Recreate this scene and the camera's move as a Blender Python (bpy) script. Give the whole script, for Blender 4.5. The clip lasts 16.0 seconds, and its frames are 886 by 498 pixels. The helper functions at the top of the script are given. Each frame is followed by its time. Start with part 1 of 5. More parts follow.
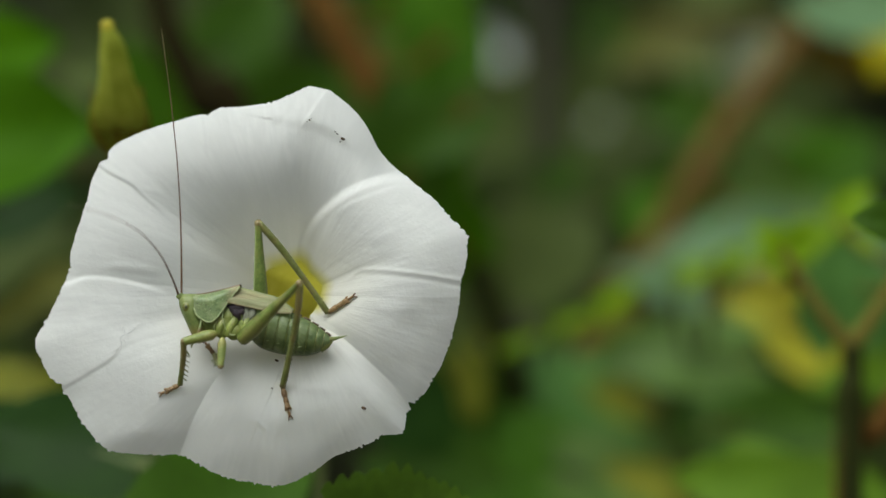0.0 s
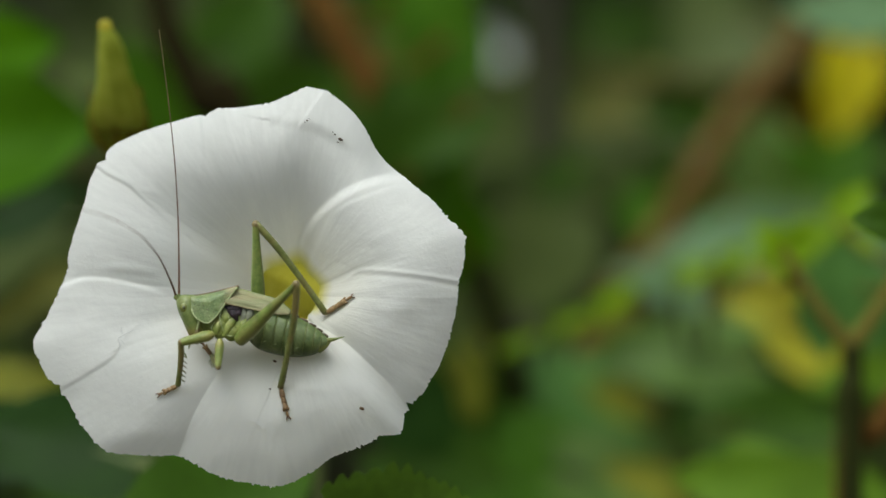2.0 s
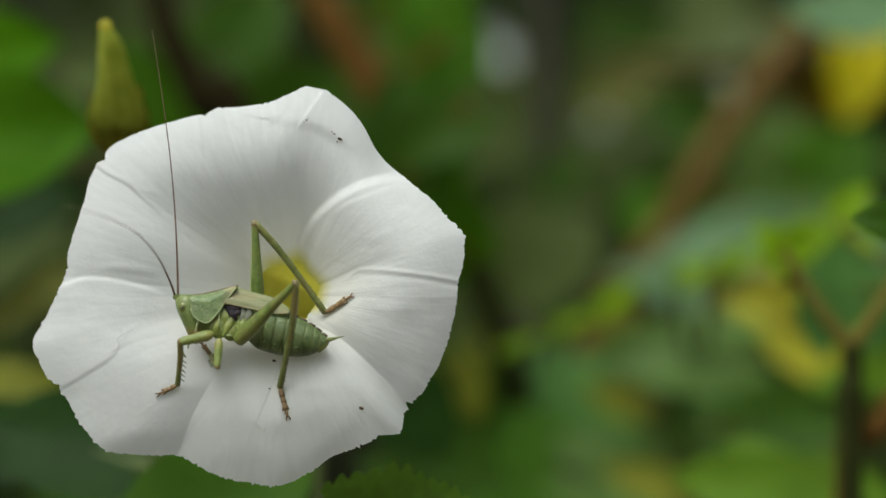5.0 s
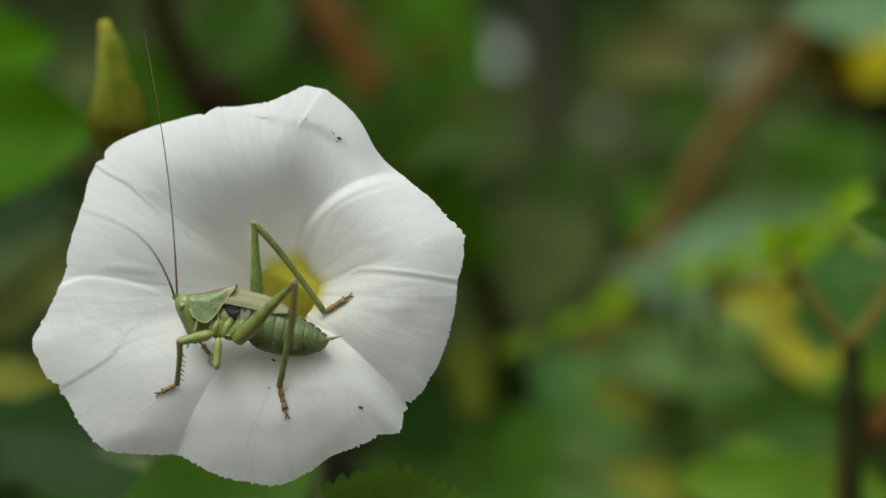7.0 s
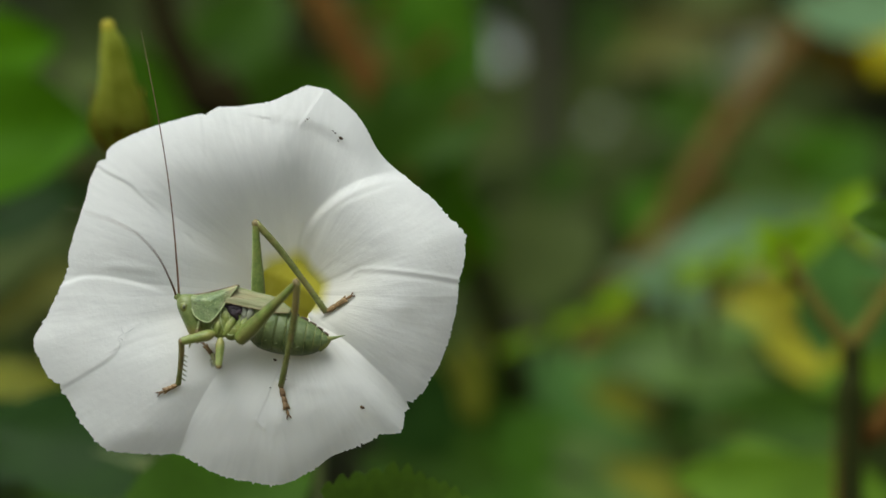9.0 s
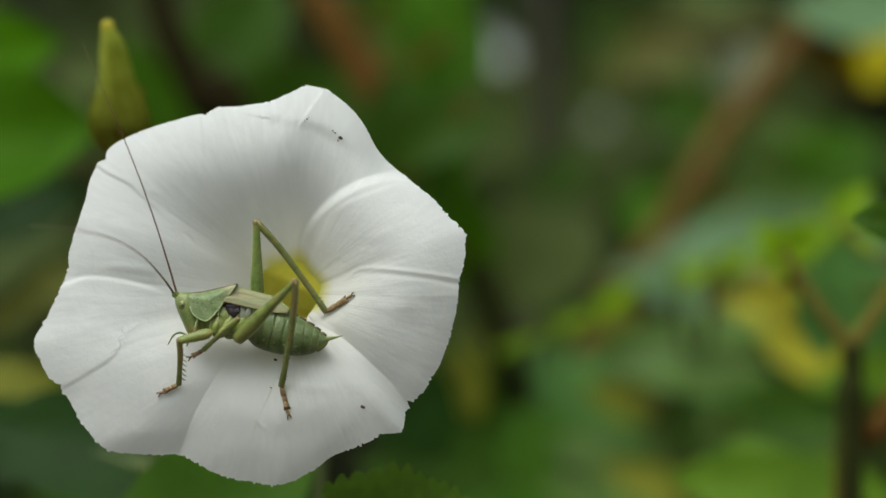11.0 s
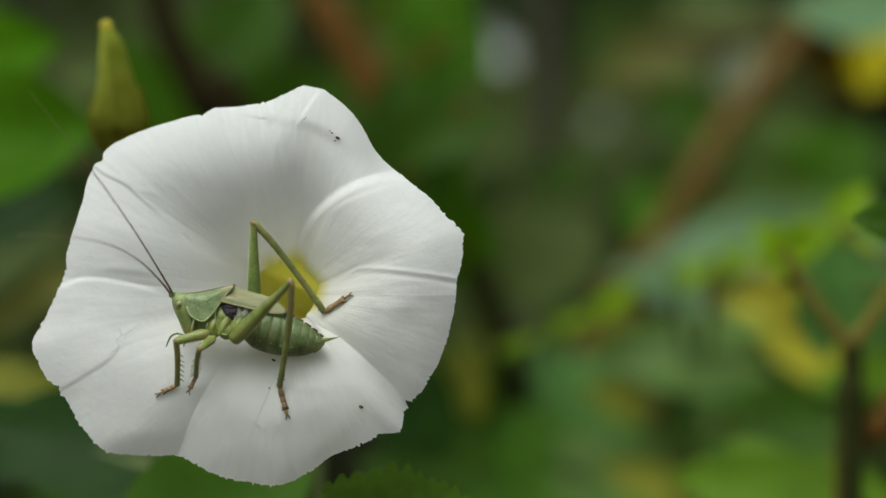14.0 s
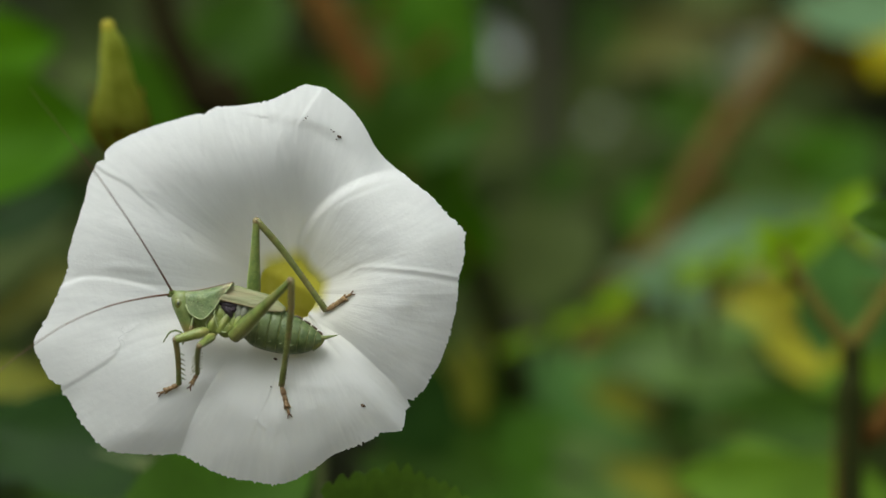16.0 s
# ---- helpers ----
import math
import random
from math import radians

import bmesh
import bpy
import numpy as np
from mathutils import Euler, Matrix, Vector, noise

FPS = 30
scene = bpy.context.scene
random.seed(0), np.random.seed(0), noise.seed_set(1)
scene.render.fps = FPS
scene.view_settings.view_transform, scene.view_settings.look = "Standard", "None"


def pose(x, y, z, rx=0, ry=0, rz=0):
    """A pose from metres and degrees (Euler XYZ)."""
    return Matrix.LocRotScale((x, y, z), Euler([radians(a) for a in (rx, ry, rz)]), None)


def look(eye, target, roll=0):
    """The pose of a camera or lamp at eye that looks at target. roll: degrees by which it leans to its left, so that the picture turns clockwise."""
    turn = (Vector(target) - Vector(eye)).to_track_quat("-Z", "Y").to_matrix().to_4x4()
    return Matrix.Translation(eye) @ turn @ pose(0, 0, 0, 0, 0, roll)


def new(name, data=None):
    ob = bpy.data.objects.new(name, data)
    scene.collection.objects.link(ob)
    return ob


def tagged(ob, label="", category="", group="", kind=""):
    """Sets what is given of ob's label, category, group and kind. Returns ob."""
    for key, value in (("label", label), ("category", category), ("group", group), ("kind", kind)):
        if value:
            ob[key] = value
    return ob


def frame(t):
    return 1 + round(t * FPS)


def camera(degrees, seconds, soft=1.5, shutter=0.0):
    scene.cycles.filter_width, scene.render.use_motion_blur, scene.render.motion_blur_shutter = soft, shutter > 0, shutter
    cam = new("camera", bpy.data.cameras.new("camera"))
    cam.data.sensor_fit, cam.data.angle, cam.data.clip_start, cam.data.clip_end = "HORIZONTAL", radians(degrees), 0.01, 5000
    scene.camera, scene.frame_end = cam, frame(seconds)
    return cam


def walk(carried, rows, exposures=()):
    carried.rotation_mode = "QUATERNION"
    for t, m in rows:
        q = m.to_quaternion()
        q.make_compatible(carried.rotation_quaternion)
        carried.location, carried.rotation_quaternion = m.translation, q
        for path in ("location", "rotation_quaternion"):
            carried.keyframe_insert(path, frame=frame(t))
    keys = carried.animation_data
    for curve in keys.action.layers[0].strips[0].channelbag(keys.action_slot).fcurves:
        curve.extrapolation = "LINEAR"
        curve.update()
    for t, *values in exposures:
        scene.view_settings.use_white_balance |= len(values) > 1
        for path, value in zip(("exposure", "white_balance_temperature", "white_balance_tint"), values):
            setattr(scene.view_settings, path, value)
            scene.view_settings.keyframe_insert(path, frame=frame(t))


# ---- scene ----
# ---------------------------------------------------------------- camera
cam = camera(19.77, 16.0, soft=1.5)
cam.data.dof.use_dof = True
cam.data.dof.focus_distance = 0.452
cam.data.dof.aperture_fstop = 6.6
STAND = pose(0, -0.45, 0.9, 90, 0, 0)
walk(cam, [(0.0, STAND), (16.0, STAND)], exposures=[(0.0, 0.44, 6180, 2), (16.0, 0.44, 6180, 2)])

# ---------------------------------------------------------------- light
SUN_UP, SUN_TURN = 60, 213
world = bpy.data.worlds.new("overcast_sky")
scene.world = world
world.use_nodes = True
wn = world.node_tree.nodes
sky = wn.new("ShaderNodeTexSky")
sky.sky_type, sky.sun_disc = "NISHITA", False
sky.sun_elevation, sky.sun_rotation = radians(SUN_UP), radians(SUN_TURN)
sky.air_density, sky.dust_density, sky.ozone_density = 1.0, 6.0, 0.6
wn["Background"].inputs["Strength"].default_value = 0.11
cloud = wn.new("ShaderNodeHueSaturation")          # cloud cover takes most of the blue out
cloud.inputs["Saturation"].default_value = 0.35
world.node_tree.links.new(sky.outputs["Color"], cloud.inputs["Color"])
world.node_tree.links.new(cloud.outputs["Color"], wn["Background"].inputs["Color"])
sun = new("sun", bpy.data.lights.new("sun", "SUN"))
sun.data.energy, sun.data.angle, sun.data.color = 1.25, radians(45), (1.0, 0.98, 0.95)
sd = Vector((math.sin(radians(SUN_TURN)) * math.cos(radians(SUN_UP)),
             math.cos(radians(SUN_TURN)) * math.cos(radians(SUN_UP)), math.sin(radians(SUN_UP))))
sun.matrix_world = look(sd * 5, (0, 0, 0))


# ---------------------------------------------------------------- materials
def material(name, dark, light, rough=0.55, grain=900.0, stain=90.0, bump=0.15, through_light=0.0, glow_tint=None,
             sheen=0.0, gloss=0.5, stretch=(1, 1, 1), uv=False, spread=0.25, metal=0.0, vary=0.0, fleck=None, fleck_size=260.0):
    """Two-scale mottled surface; through_light is the share of light that passes a thin leaf or petal."""
    m = bpy.data.materials.new(name)
    m.use_nodes = True
    n, l = m.node_tree.nodes, m.node_tree.links
    bsdf, out = n["Principled BSDF"], n["Material Output"]
    tc, mp = n.new("ShaderNodeTexCoord"), n.new("ShaderNodeMapping")
    mp.inputs["Scale"].default_value = stretch
    l.new(tc.outputs["UV" if uv else "Object"], mp.inputs["Vector"])
    fine, broad = n.new("ShaderNodeTexNoise"), n.new("ShaderNodeTexNoise")
    for tex, scale, detail in ((fine, grain, 4), (broad, stain, 3)):
        tex.inputs["Scale"].default_value, tex.inputs["Detail"].default_value = scale, detail
        l.new(mp.outputs["Vector"], tex.inputs["Vector"])
    add = n.new("ShaderNodeMath")
    add.operation = "MULTIPLY_ADD"
    add.inputs[1].default_value = 0.4
    l.new(fine.outputs["Fac"], add.inputs[0])
    mul = n.new("ShaderNodeMath")
    mul.operation = "MULTIPLY"
    mul.inputs[1].default_value = 0.6
    l.new(broad.outputs["Fac"], mul.inputs[0])
    l.new(mul.outputs[0], add.inputs[2])
    ramp = n.new("ShaderNodeValToRGB")
    ramp.color_ramp.elements[0].position, ramp.color_ramp.elements[1].position = 0.5 - spread, 0.5 + spread
    ramp.color_ramp.elements[0].color, ramp.color_ramp.elements[1].color = (*dark, 1), (*light, 1)
    l.new(add.outputs[0], ramp.inputs["Fac"])
    colour = ramp.outputs["Color"]
    if fleck:
        patch, cut, blend = n.new("ShaderNodeTexNoise"), n.new("ShaderNodeMapRange"), n.new("ShaderNodeMix")
        patch.inputs["Scale"].default_value, patch.inputs["Detail"].default_value = fleck_size, 5
        l.new(mp.outputs["Vector"], patch.inputs["Vector"])
        cut.inputs["From Min"].default_value, cut.inputs["From Max"].default_value, cut.inputs["To Max"].default_value = 0.48, 0.72, 0.8
        l.new(patch.outputs["Fac"], cut.inputs["Value"])
        blend.data_type = "RGBA"
        l.new(cut.outputs["Result"], blend.inputs[0])
        l.new(colour, blend.inputs[6])
        blend.inputs[7].default_value = (*fleck, 1)
        colour = blend.outputs[2]
    if vary:
        info, hsv, rng = n.new("ShaderNodeObjectInfo"), n.new("ShaderNodeHueSaturation"), n.new("ShaderNodeMapRange")
        rng.inputs["To Min"].default_value, rng.inputs["To Max"].default_value = 1 - vary, 1 + vary
        l.new(info.outputs["Random"], rng.inputs["Value"])
        l.new(rng.outputs["Result"], hsv.inputs["Value"])
        l.new(colour, hsv.inputs["Color"])
        colour = hsv.outputs["Color"]
    l.new(colour, bsdf.inputs["Base Color"])
    bsdf.inputs["Roughness"].default_value, bsdf.inputs["Metallic"].default_value = rough, metal
    bsdf.inputs["Specular IOR Level"].default_value = gloss
    bsdf.inputs["Sheen Weight"].default_value = sheen
    bp = n.new("ShaderNodeBump")
    bp.inputs["Strength"].default_value, bp.inputs["Distance"].default_value = bump, 0.0006
    l.new(add.outputs[0], bp.inputs["Height"])
    l.new(bp.outputs["Normal"], bsdf.inputs["Normal"])
    if through_light:
        tr, mix = n.new("ShaderNodeBsdfTranslucent"), n.new("ShaderNodeMixShader")
        if glow_tint:
            tint = n.new("ShaderNodeMix")
            tint.data_type, tint.blend_type = "RGBA", "MULTIPLY"
            tint.inputs[0].default_value, tint.inputs[7].default_value = 1.0, (*glow_tint, 1)
            l.new(colour, tint.inputs[6])
            l.new(tint.outputs[2], tr.inputs["Color"])
        else:
            l.new(colour, tr.inputs["Color"])
        mix.inputs[0].default_value = through_light
        l.new(bsdf.outputs[0], mix.inputs[1])
        l.new(tr.outputs[0], mix.inputs[2])
        l.new(mix.outputs[0], out.inputs["Surface"])
    return m


def graded(m, axis, low, high, tint):
    """The base colour runs over into tint along one axis of the part, from low to high (mm)."""
    n, l = m.node_tree.nodes, m.node_tree.links
    bsdf = n["Principled BSDF"]
    tc, sep, rng, mix = n.new("ShaderNodeTexCoord"), n.new("ShaderNodeSeparateXYZ"), n.new("ShaderNodeMapRange"), n.new("ShaderNodeMix")
    l.new(tc.outputs["Object"], sep.inputs[0])
    rng.interpolation_type = "SMOOTHSTEP"
    rng.inputs["From Min"].default_value, rng.inputs["From Max"].default_value = low * 0.001, high * 0.001
    l.new(sep.outputs[axis], rng.inputs["Value"])
    mix.data_type = "RGBA"
    old = bsdf.inputs["Base Color"].links[0].from_socket
    l.new(rng.outputs["Result"], mix.inputs[0])
    l.new(old, mix.inputs[6])
    mix.inputs[7].default_value = (*tint, 1)
    l.new(mix.outputs[2], bsdf.inputs["Base Color"])
    return m


def fleshy(m, weight=0.15):
    """Light enters a little under the skin."""
    bsdf = m.node_tree.nodes["Principled BSDF"]
    bsdf.inputs["Subsurface Weight"].default_value, bsdf.inputs["Subsurface Scale"].default_value = weight, 0.0008
    bsdf.inputs["Subsurface Radius"].default_value = (0.7, 1.0, 0.3)
    return m


def foliage(name, colour, rough=0.5, share=0.3, contrast=0.35):
    d, h = 1 - contrast, 1 + contrast
    return material(name, tuple(c * d for c in colour), tuple(c * h for c in colour), rough, 500, 45, 0.3, share,
                    (1.35, 1.25, 0.3), vary=0.12, gloss=0.1)


def petal_material():
    """White petal: fine veins from the throat to the rim, soft crumples, cream and then yellow-green towards the throat."""
    m = bpy.data.materials.new("white_petal")
    m.use_nodes = True
    n, l = m.node_tree.nodes, m.node_tree.links
    bsdf, out = n["Principled BSDF"], n["Material Output"]
    tc, mp, sep = n.new("ShaderNodeTexCoord"), n.new("ShaderNodeMapping"), n.new("ShaderNodeSeparateXYZ")
    mp.inputs["Scale"].default_value = (190, 5.5, 1)
    l.new(tc.outputs["UV"], mp.inputs["Vector"])
    l.new(tc.outputs["UV"], sep.inputs[0])

    def noise_map(vector, scale, detail, rough=0.5):
        tex = n.new("ShaderNodeTexNoise")
        tex.inputs["Scale"].default_value, tex.inputs["Detail"].default_value, tex.inputs["Roughness"].default_value = scale, detail, rough
        l.new(vector, tex.inputs["Vector"])
        return tex.outputs["Fac"]

    def fade(value, low, high):
        rng = n.new("ShaderNodeMapRange")
        rng.interpolation_type = "SMOOTHSTEP"
        rng.inputs["From Min"].default_value, rng.inputs["From Max"].default_value = low, high
        l.new(value, rng.inputs["Value"])
        return rng.outputs["Result"]

    def blend(factor, first, second):
        mix = n.new("ShaderNodeMix")
        mix.data_type = "RGBA"
        l.new(factor, mix.inputs[0])
        for slot, colour in ((6, first), (7, second)):
            if isinstance(colour, tuple):
                mix.inputs[slot].default_value = (*colour, 1)
            else:
                l.new(colour, mix.inputs[slot])
        return mix.outputs[2]

    veins = noise_map(mp.outputs["Vector"], 1.0, 2)
    crumple = noise_map(tc.outputs["Object"], 420, 4, 0.6)
    stain = noise_map(tc.outputs["Object"], 140, 3)
    white = blend(fade(stain, 0.35, 0.7), (0.853, 0.852, 0.822), (0.905, 0.905, 0.872))
    white = blend(fade(veins, 0.25, 0.75), (0.846, 0.847, 0.815), white)
    cream = blend(fade(sep.outputs["Y"], 0.10, 0.62), (0.85, 0.83, 0.745), white)
    colour = blend(fade(sep.outputs["Y"], -0.01, 0.115), (0.62, 0.58, 0.10), cream)
    l.new(colour, bsdf.inputs["Base Color"])
    bsdf.inputs["Roughness"].default_value, bsdf.inputs["Specular IOR Level"].default_value = 0.68, 0.25
    bsdf.inputs["Sheen Weight"].default_value = 0.08
    normal = None
    for height, deep in ((veins, 0.000045), (crumple, 0.00011)):
        bp = n.new("ShaderNodeBump")
        bp.inputs["Strength"].default_value, bp.inputs["Distance"].default_value = 1.0, deep
        l.new(height, bp.inputs["Height"])
        if normal is not None:
            l.new(normal, bp.inputs["Normal"])
        normal = bp.outputs["Normal"]
    l.new(normal, bsdf.inputs["Normal"])
    tr, mix = n.new("ShaderNodeBsdfTranslucent"), n.new("ShaderNodeMixShader")
    l.new(colour, tr.inputs["Color"])
    l.new(normal, tr.inputs["Normal"])
    mix.inputs[0].default_value = 0.47
    l.new(bsdf.outputs[0], mix.inputs[1])
    l.new(tr.outputs[0], mix.inputs[2])
    l.new(mix.outputs[0], out.inputs["Surface"])
    return m


PETAL = petal_material()
THROAT = material("yellow_green_throat", (0.52, 0.47, 0.03), (0.70, 0.64, 0.11), 0.6, 700, 120, 0.1, 0.6)
SPECK = material("dark_speck", (0.04, 0.025, 0.015), (0.12, 0.07, 0.03), 0.8)
# grey that draws the shade in small petal crumples
CREASE_SHADE = material("crease_shade_grey", (0.45, 0.45, 0.44), (0.62, 0.62, 0.60), 0.7)
CALYX = foliage("calyx_green", (0.12, 0.16, 0.03))
BUD = material("bud_yellow_green", (0.26, 0.32, 0.015), (0.58, 0.62, 0.10), 0.55, 300, 130, 0.3, 0.35, gloss=0.2)
STEM_GREEN = material("green_stem", (0.06, 0.09, 0.02), (0.13, 0.16, 0.04), 0.6, 800, 60, 0.3)
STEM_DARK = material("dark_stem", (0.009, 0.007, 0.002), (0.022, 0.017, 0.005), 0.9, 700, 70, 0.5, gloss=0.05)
STEM_BROWN = material("brown_stem", (0.085, 0.042, 0.008), (0.17, 0.09, 0.022), 0.8, 500, 40, 0.4, gloss=0.05)
STEM_GREY = material("grey_bark", (0.02, 0.018, 0.012), (0.06, 0.055, 0.038), 0.9, 300, 30, 0.4, gloss=0.05)
STEM_BARK = material("flaking_brown_bark", (0.075, 0.044, 0.009), (0.165, 0.10, 0.03), 0.8, 60, 22, 0.4, gloss=0.1, spread=0.15)
STEM_TWIG = material("olive_twig", (0.075, 0.062, 0.010), (0.15, 0.125, 0.022), 0.8, 600, 60, 0.4, gloss=0.1)
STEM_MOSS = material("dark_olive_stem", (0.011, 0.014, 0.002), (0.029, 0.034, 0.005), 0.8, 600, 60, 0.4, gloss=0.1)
STEM_OLIVE = material("olive_stem", (0.03, 0.026, 0.006), (0.075, 0.062, 0.015), 0.8, 600, 60, 0.4, gloss=0.1)
LEAF_BRIGHT = foliage("bright_leaf", (0.0554, 0.1492, 0.0007))
LEAF_MID = foliage("mid_leaf", (0.0582, 0.1456, 0.0063))
LEAF_DARK = foliage("dark_leaf", (0.036, 0.082, 0.0045))
LEAF_SERR = foliage("toothed_leaf", (0.085, 0.165, 0.010), 0.6)
LEAF_GREY = foliage("grey_green_leaf", (0.1008, 0.1736, 0.036), 0.35)
LEAF_PALE = foliage("pale_leaf", (0.12, 0.205, 0.095), 0.4)
LEAF_LIME = foliage("lime_leaf", (0.1680, 0.2912, 0.0031))
LEAF_OLIVE = foliage("olive_leaf", (0.1568, 0.1680, 0.0157))
LEAF_YELLOW = foliage("yellow_leaf", (0.42, 0.37, 0.003))
LEAF_OCHRE = foliage("yellowing_leaf", (0.40, 0.385, 0.03))
LEAF_MOSS = foliage("olive_green_leaf", (0.105, 0.195, 0.012))
LEAF_BROWN = foliage("dry_brown_leaf", (0.10, 0.045, 0.015))
LEAF_RUST = foliage("ochre_brown_leaf", (0.11, 0.075, 0.006))
LEAF_SOFT = foliage("soft_green_leaf", (0.085, 0.19, 0.04), 0.4)
LEAF_TAN = foliage("fading_leaf", (0.115, 0.12, 0.022))
# leaf green darkened, with the shade among the leaves put into the colour
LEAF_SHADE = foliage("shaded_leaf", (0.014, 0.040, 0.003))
LEAF_BEIGE = foliage("withered_leaf", (0.25, 0.28, 0.18))
LEAF_HEDGE = foliage("hedge_leaf", (0.072, 0.098, 0.025), 0.45)
# white petal greyed down: the hedge's shade is put into its colour
FAR_WHITE = material("shaded_white_petal", (0.34, 0.36, 0.33), (0.5, 0.52, 0.49), 0.6, 200, 60, 0.1, 0.2, gloss=0.2)
SOIL = material("leaf_litter", (0.03, 0.022, 0.012), (0.10, 0.07, 0.04), 0.9, 120, 9, 0.6)
# for the hedge's back sheet, shade of the depth mixed into the green
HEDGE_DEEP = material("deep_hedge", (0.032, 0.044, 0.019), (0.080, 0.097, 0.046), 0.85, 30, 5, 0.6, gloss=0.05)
SKIN = fleshy(material("cricket_green", (0.09, 0.135, 0.024), (0.205, 0.25, 0.068), 0.42, 1700, 420, 0.5, spread=0.14, fleck=(0.33, 0.31, 0.11)))
SKIN_HEAD = fleshy(graded(material("head_green", (0.10, 0.15, 0.034), (0.205, 0.255, 0.078), 0.4, 1900, 380, 0.4, spread=0.14, fleck=(0.25, 0.265, 0.09)), "Z", 3.2, 0.2, (0.22, 0.17, 0.042)))
SKIN_BELLY = material("cricket_belly_green", (0.05, 0.086, 0.021), (0.135, 0.178, 0.052), 0.4, 2100, 600, 0.6, spread=0.14, fleck=(0.17, 0.21, 0.085), fleck_size=330)
SKIN_PALE = material("cricket_pale_green", (0.27, 0.33, 0.13), (0.40, 0.45, 0.23), 0.45, 1600, 300, 0.3)
SKIN_SIDE = fleshy(graded(material("pronotum_side_green", (0.10, 0.155, 0.052), (0.215, 0.275, 0.108), 0.36, 3200, 650, 0.7, spread=0.14, fleck=(0.29, 0.31, 0.17), fleck_size=420), "X", -5.4, -2.6, (0.36, 0.32, 0.17)), 0.15)
LEG_GREEN = fleshy(material("leg_green", (0.075, 0.118, 0.016), (0.18, 0.225, 0.045), 0.42, 2200, 380, 0.4, spread=0.14, fleck=(0.22, 0.205, 0.06)), 0.1)
LEG_PALE = fleshy(material("leg_pale_green", (0.13, 0.17, 0.026), (0.26, 0.295, 0.075), 0.42, 2200, 380, 0.4, spread=0.14, fleck=(0.30, 0.24, 0.08)), 0.15)
LEG_OLIVE = material("leg_olive", (0.10, 0.118, 0.022), (0.215, 0.24, 0.07), 0.45, 2400, 450, 0.5, spread=0.17, fleck=(0.24, 0.17, 0.06))
FOOT = material("brown_foot", (0.10, 0.054, 0.018), (0.29, 0.185, 0.078), 0.5, 2500, 600, 0.6, spread=0.13, fleck=(0.34, 0.22, 0.09), fleck_size=900)
SPINE_DARK = material("dark_spine", (0.03, 0.02, 0.01), (0.09, 0.06, 0.025), 0.5, 2500, 900, 0.2)
CLAW = material("brown_claw", (0.07, 0.03, 0.014), (0.18, 0.09, 0.045), 0.4)
RIDGE = material("reddish_ridge", (0.10, 0.05, 0.024), (0.23, 0.13, 0.075), 0.5, 2500, 500, 0.2)
WING = material("pale_wing", (0.24, 0.26, 0.11), (0.44, 0.44, 0.245), 0.45, 900, 260, 0.45, 0.3, stretch=(0.4, 1, 2.4), spread=0.18, fleck=(0.38, 0.30, 0.15))
WING_EDGE = material("tan_wing_edge", (0.20, 0.14, 0.06), (0.36, 0.28, 0.14), 0.5, 2500, 500, 0.2)
DARK_PATCH = material("purple_black_patch", (0.005, 0.003, 0.005), (0.035, 0.018, 0.026), 0.65, 2200, 800, 1.0, spread=0.14)
GREY_PATCH = material("grey_membrane", (0.09, 0.10, 0.065), (0.20, 0.205, 0.14), 0.5, 2000, 500, 0.6, spread=0.15)
KNEE = material("brownish_knee", (0.13, 0.10, 0.03), (0.26, 0.20, 0.085), 0.45, 2500, 500, 0.3)
BACK_MARK = material("dark_back_mark", (0.035, 0.022, 0.012), (0.12, 0.075, 0.045), 0.5, 2500, 900, 0.3, spread=0.15)
EYE = material("olive_eye", (0.11, 0.125, 0.025), (0.20, 0.215, 0.055), 0.25, 3000, 700, 0.1)
PUPIL = material("dark_eye_spot", (0.04, 0.042, 0.014), (0.08, 0.08, 0.03), 0.3)
# outer end tinted paler: its lit look before dark leaves, put into the colour
ANTENNA = graded(material("brown_antenna", (0.075, 0.032, 0.012), (0.18, 0.085, 0.036), 0.5, 2500, 200, 0.2), "Z", 30, 44, (0.20, 0.15, 0.06))
SPOT = material("pale_spot", (0.22, 0.28, 0.12), (0.33, 0.39, 0.19), 0.5)


# ---------------------------------------------------------------- mesh helpers
def part(name, bm, mat, parent=None, label="", smooth=True):
    me = bpy.data.meshes.new(name)
    bmesh.ops.recalc_face_normals(bm, faces=bm.faces)
    bm.to_mesh(me)
    bm.free()
    for p in me.polygons:
        p.use_smooth = smooth
    for one in mat if isinstance(mat, (list, tuple)) else [mat]:
        me.materials.append(one)
    ob = new(name, me)
    if parent is not None:
        ob.parent = parent
    if label:
        ob["label"] = label
    return ob


def thing(name, place, label, category, group="", kind=""):
    ob = new(name)
    ob.location = place
    ob.empty_display_size = 0.01
    return tagged(ob, label, category, group, kind)


def skin(bm, rings, cap=True, mat=0):
    """Joins rings of points into one closed skin."""
    rows = [[bm.verts.new(p) for p in r] for r in rings]
    k = len(rows[0])
    for a, b in zip(rows, rows[1:]):
        for i in range(k):
            f = bm.faces.new((a[i], a[(i + 1) % k], b[(i + 1) % k], b[i]))
            f.material_index = mat
    if cap:
        for r in (rows[0], rows[-1]):
            f = bm.faces.new(r)
            f.material_index = mat
    return rows


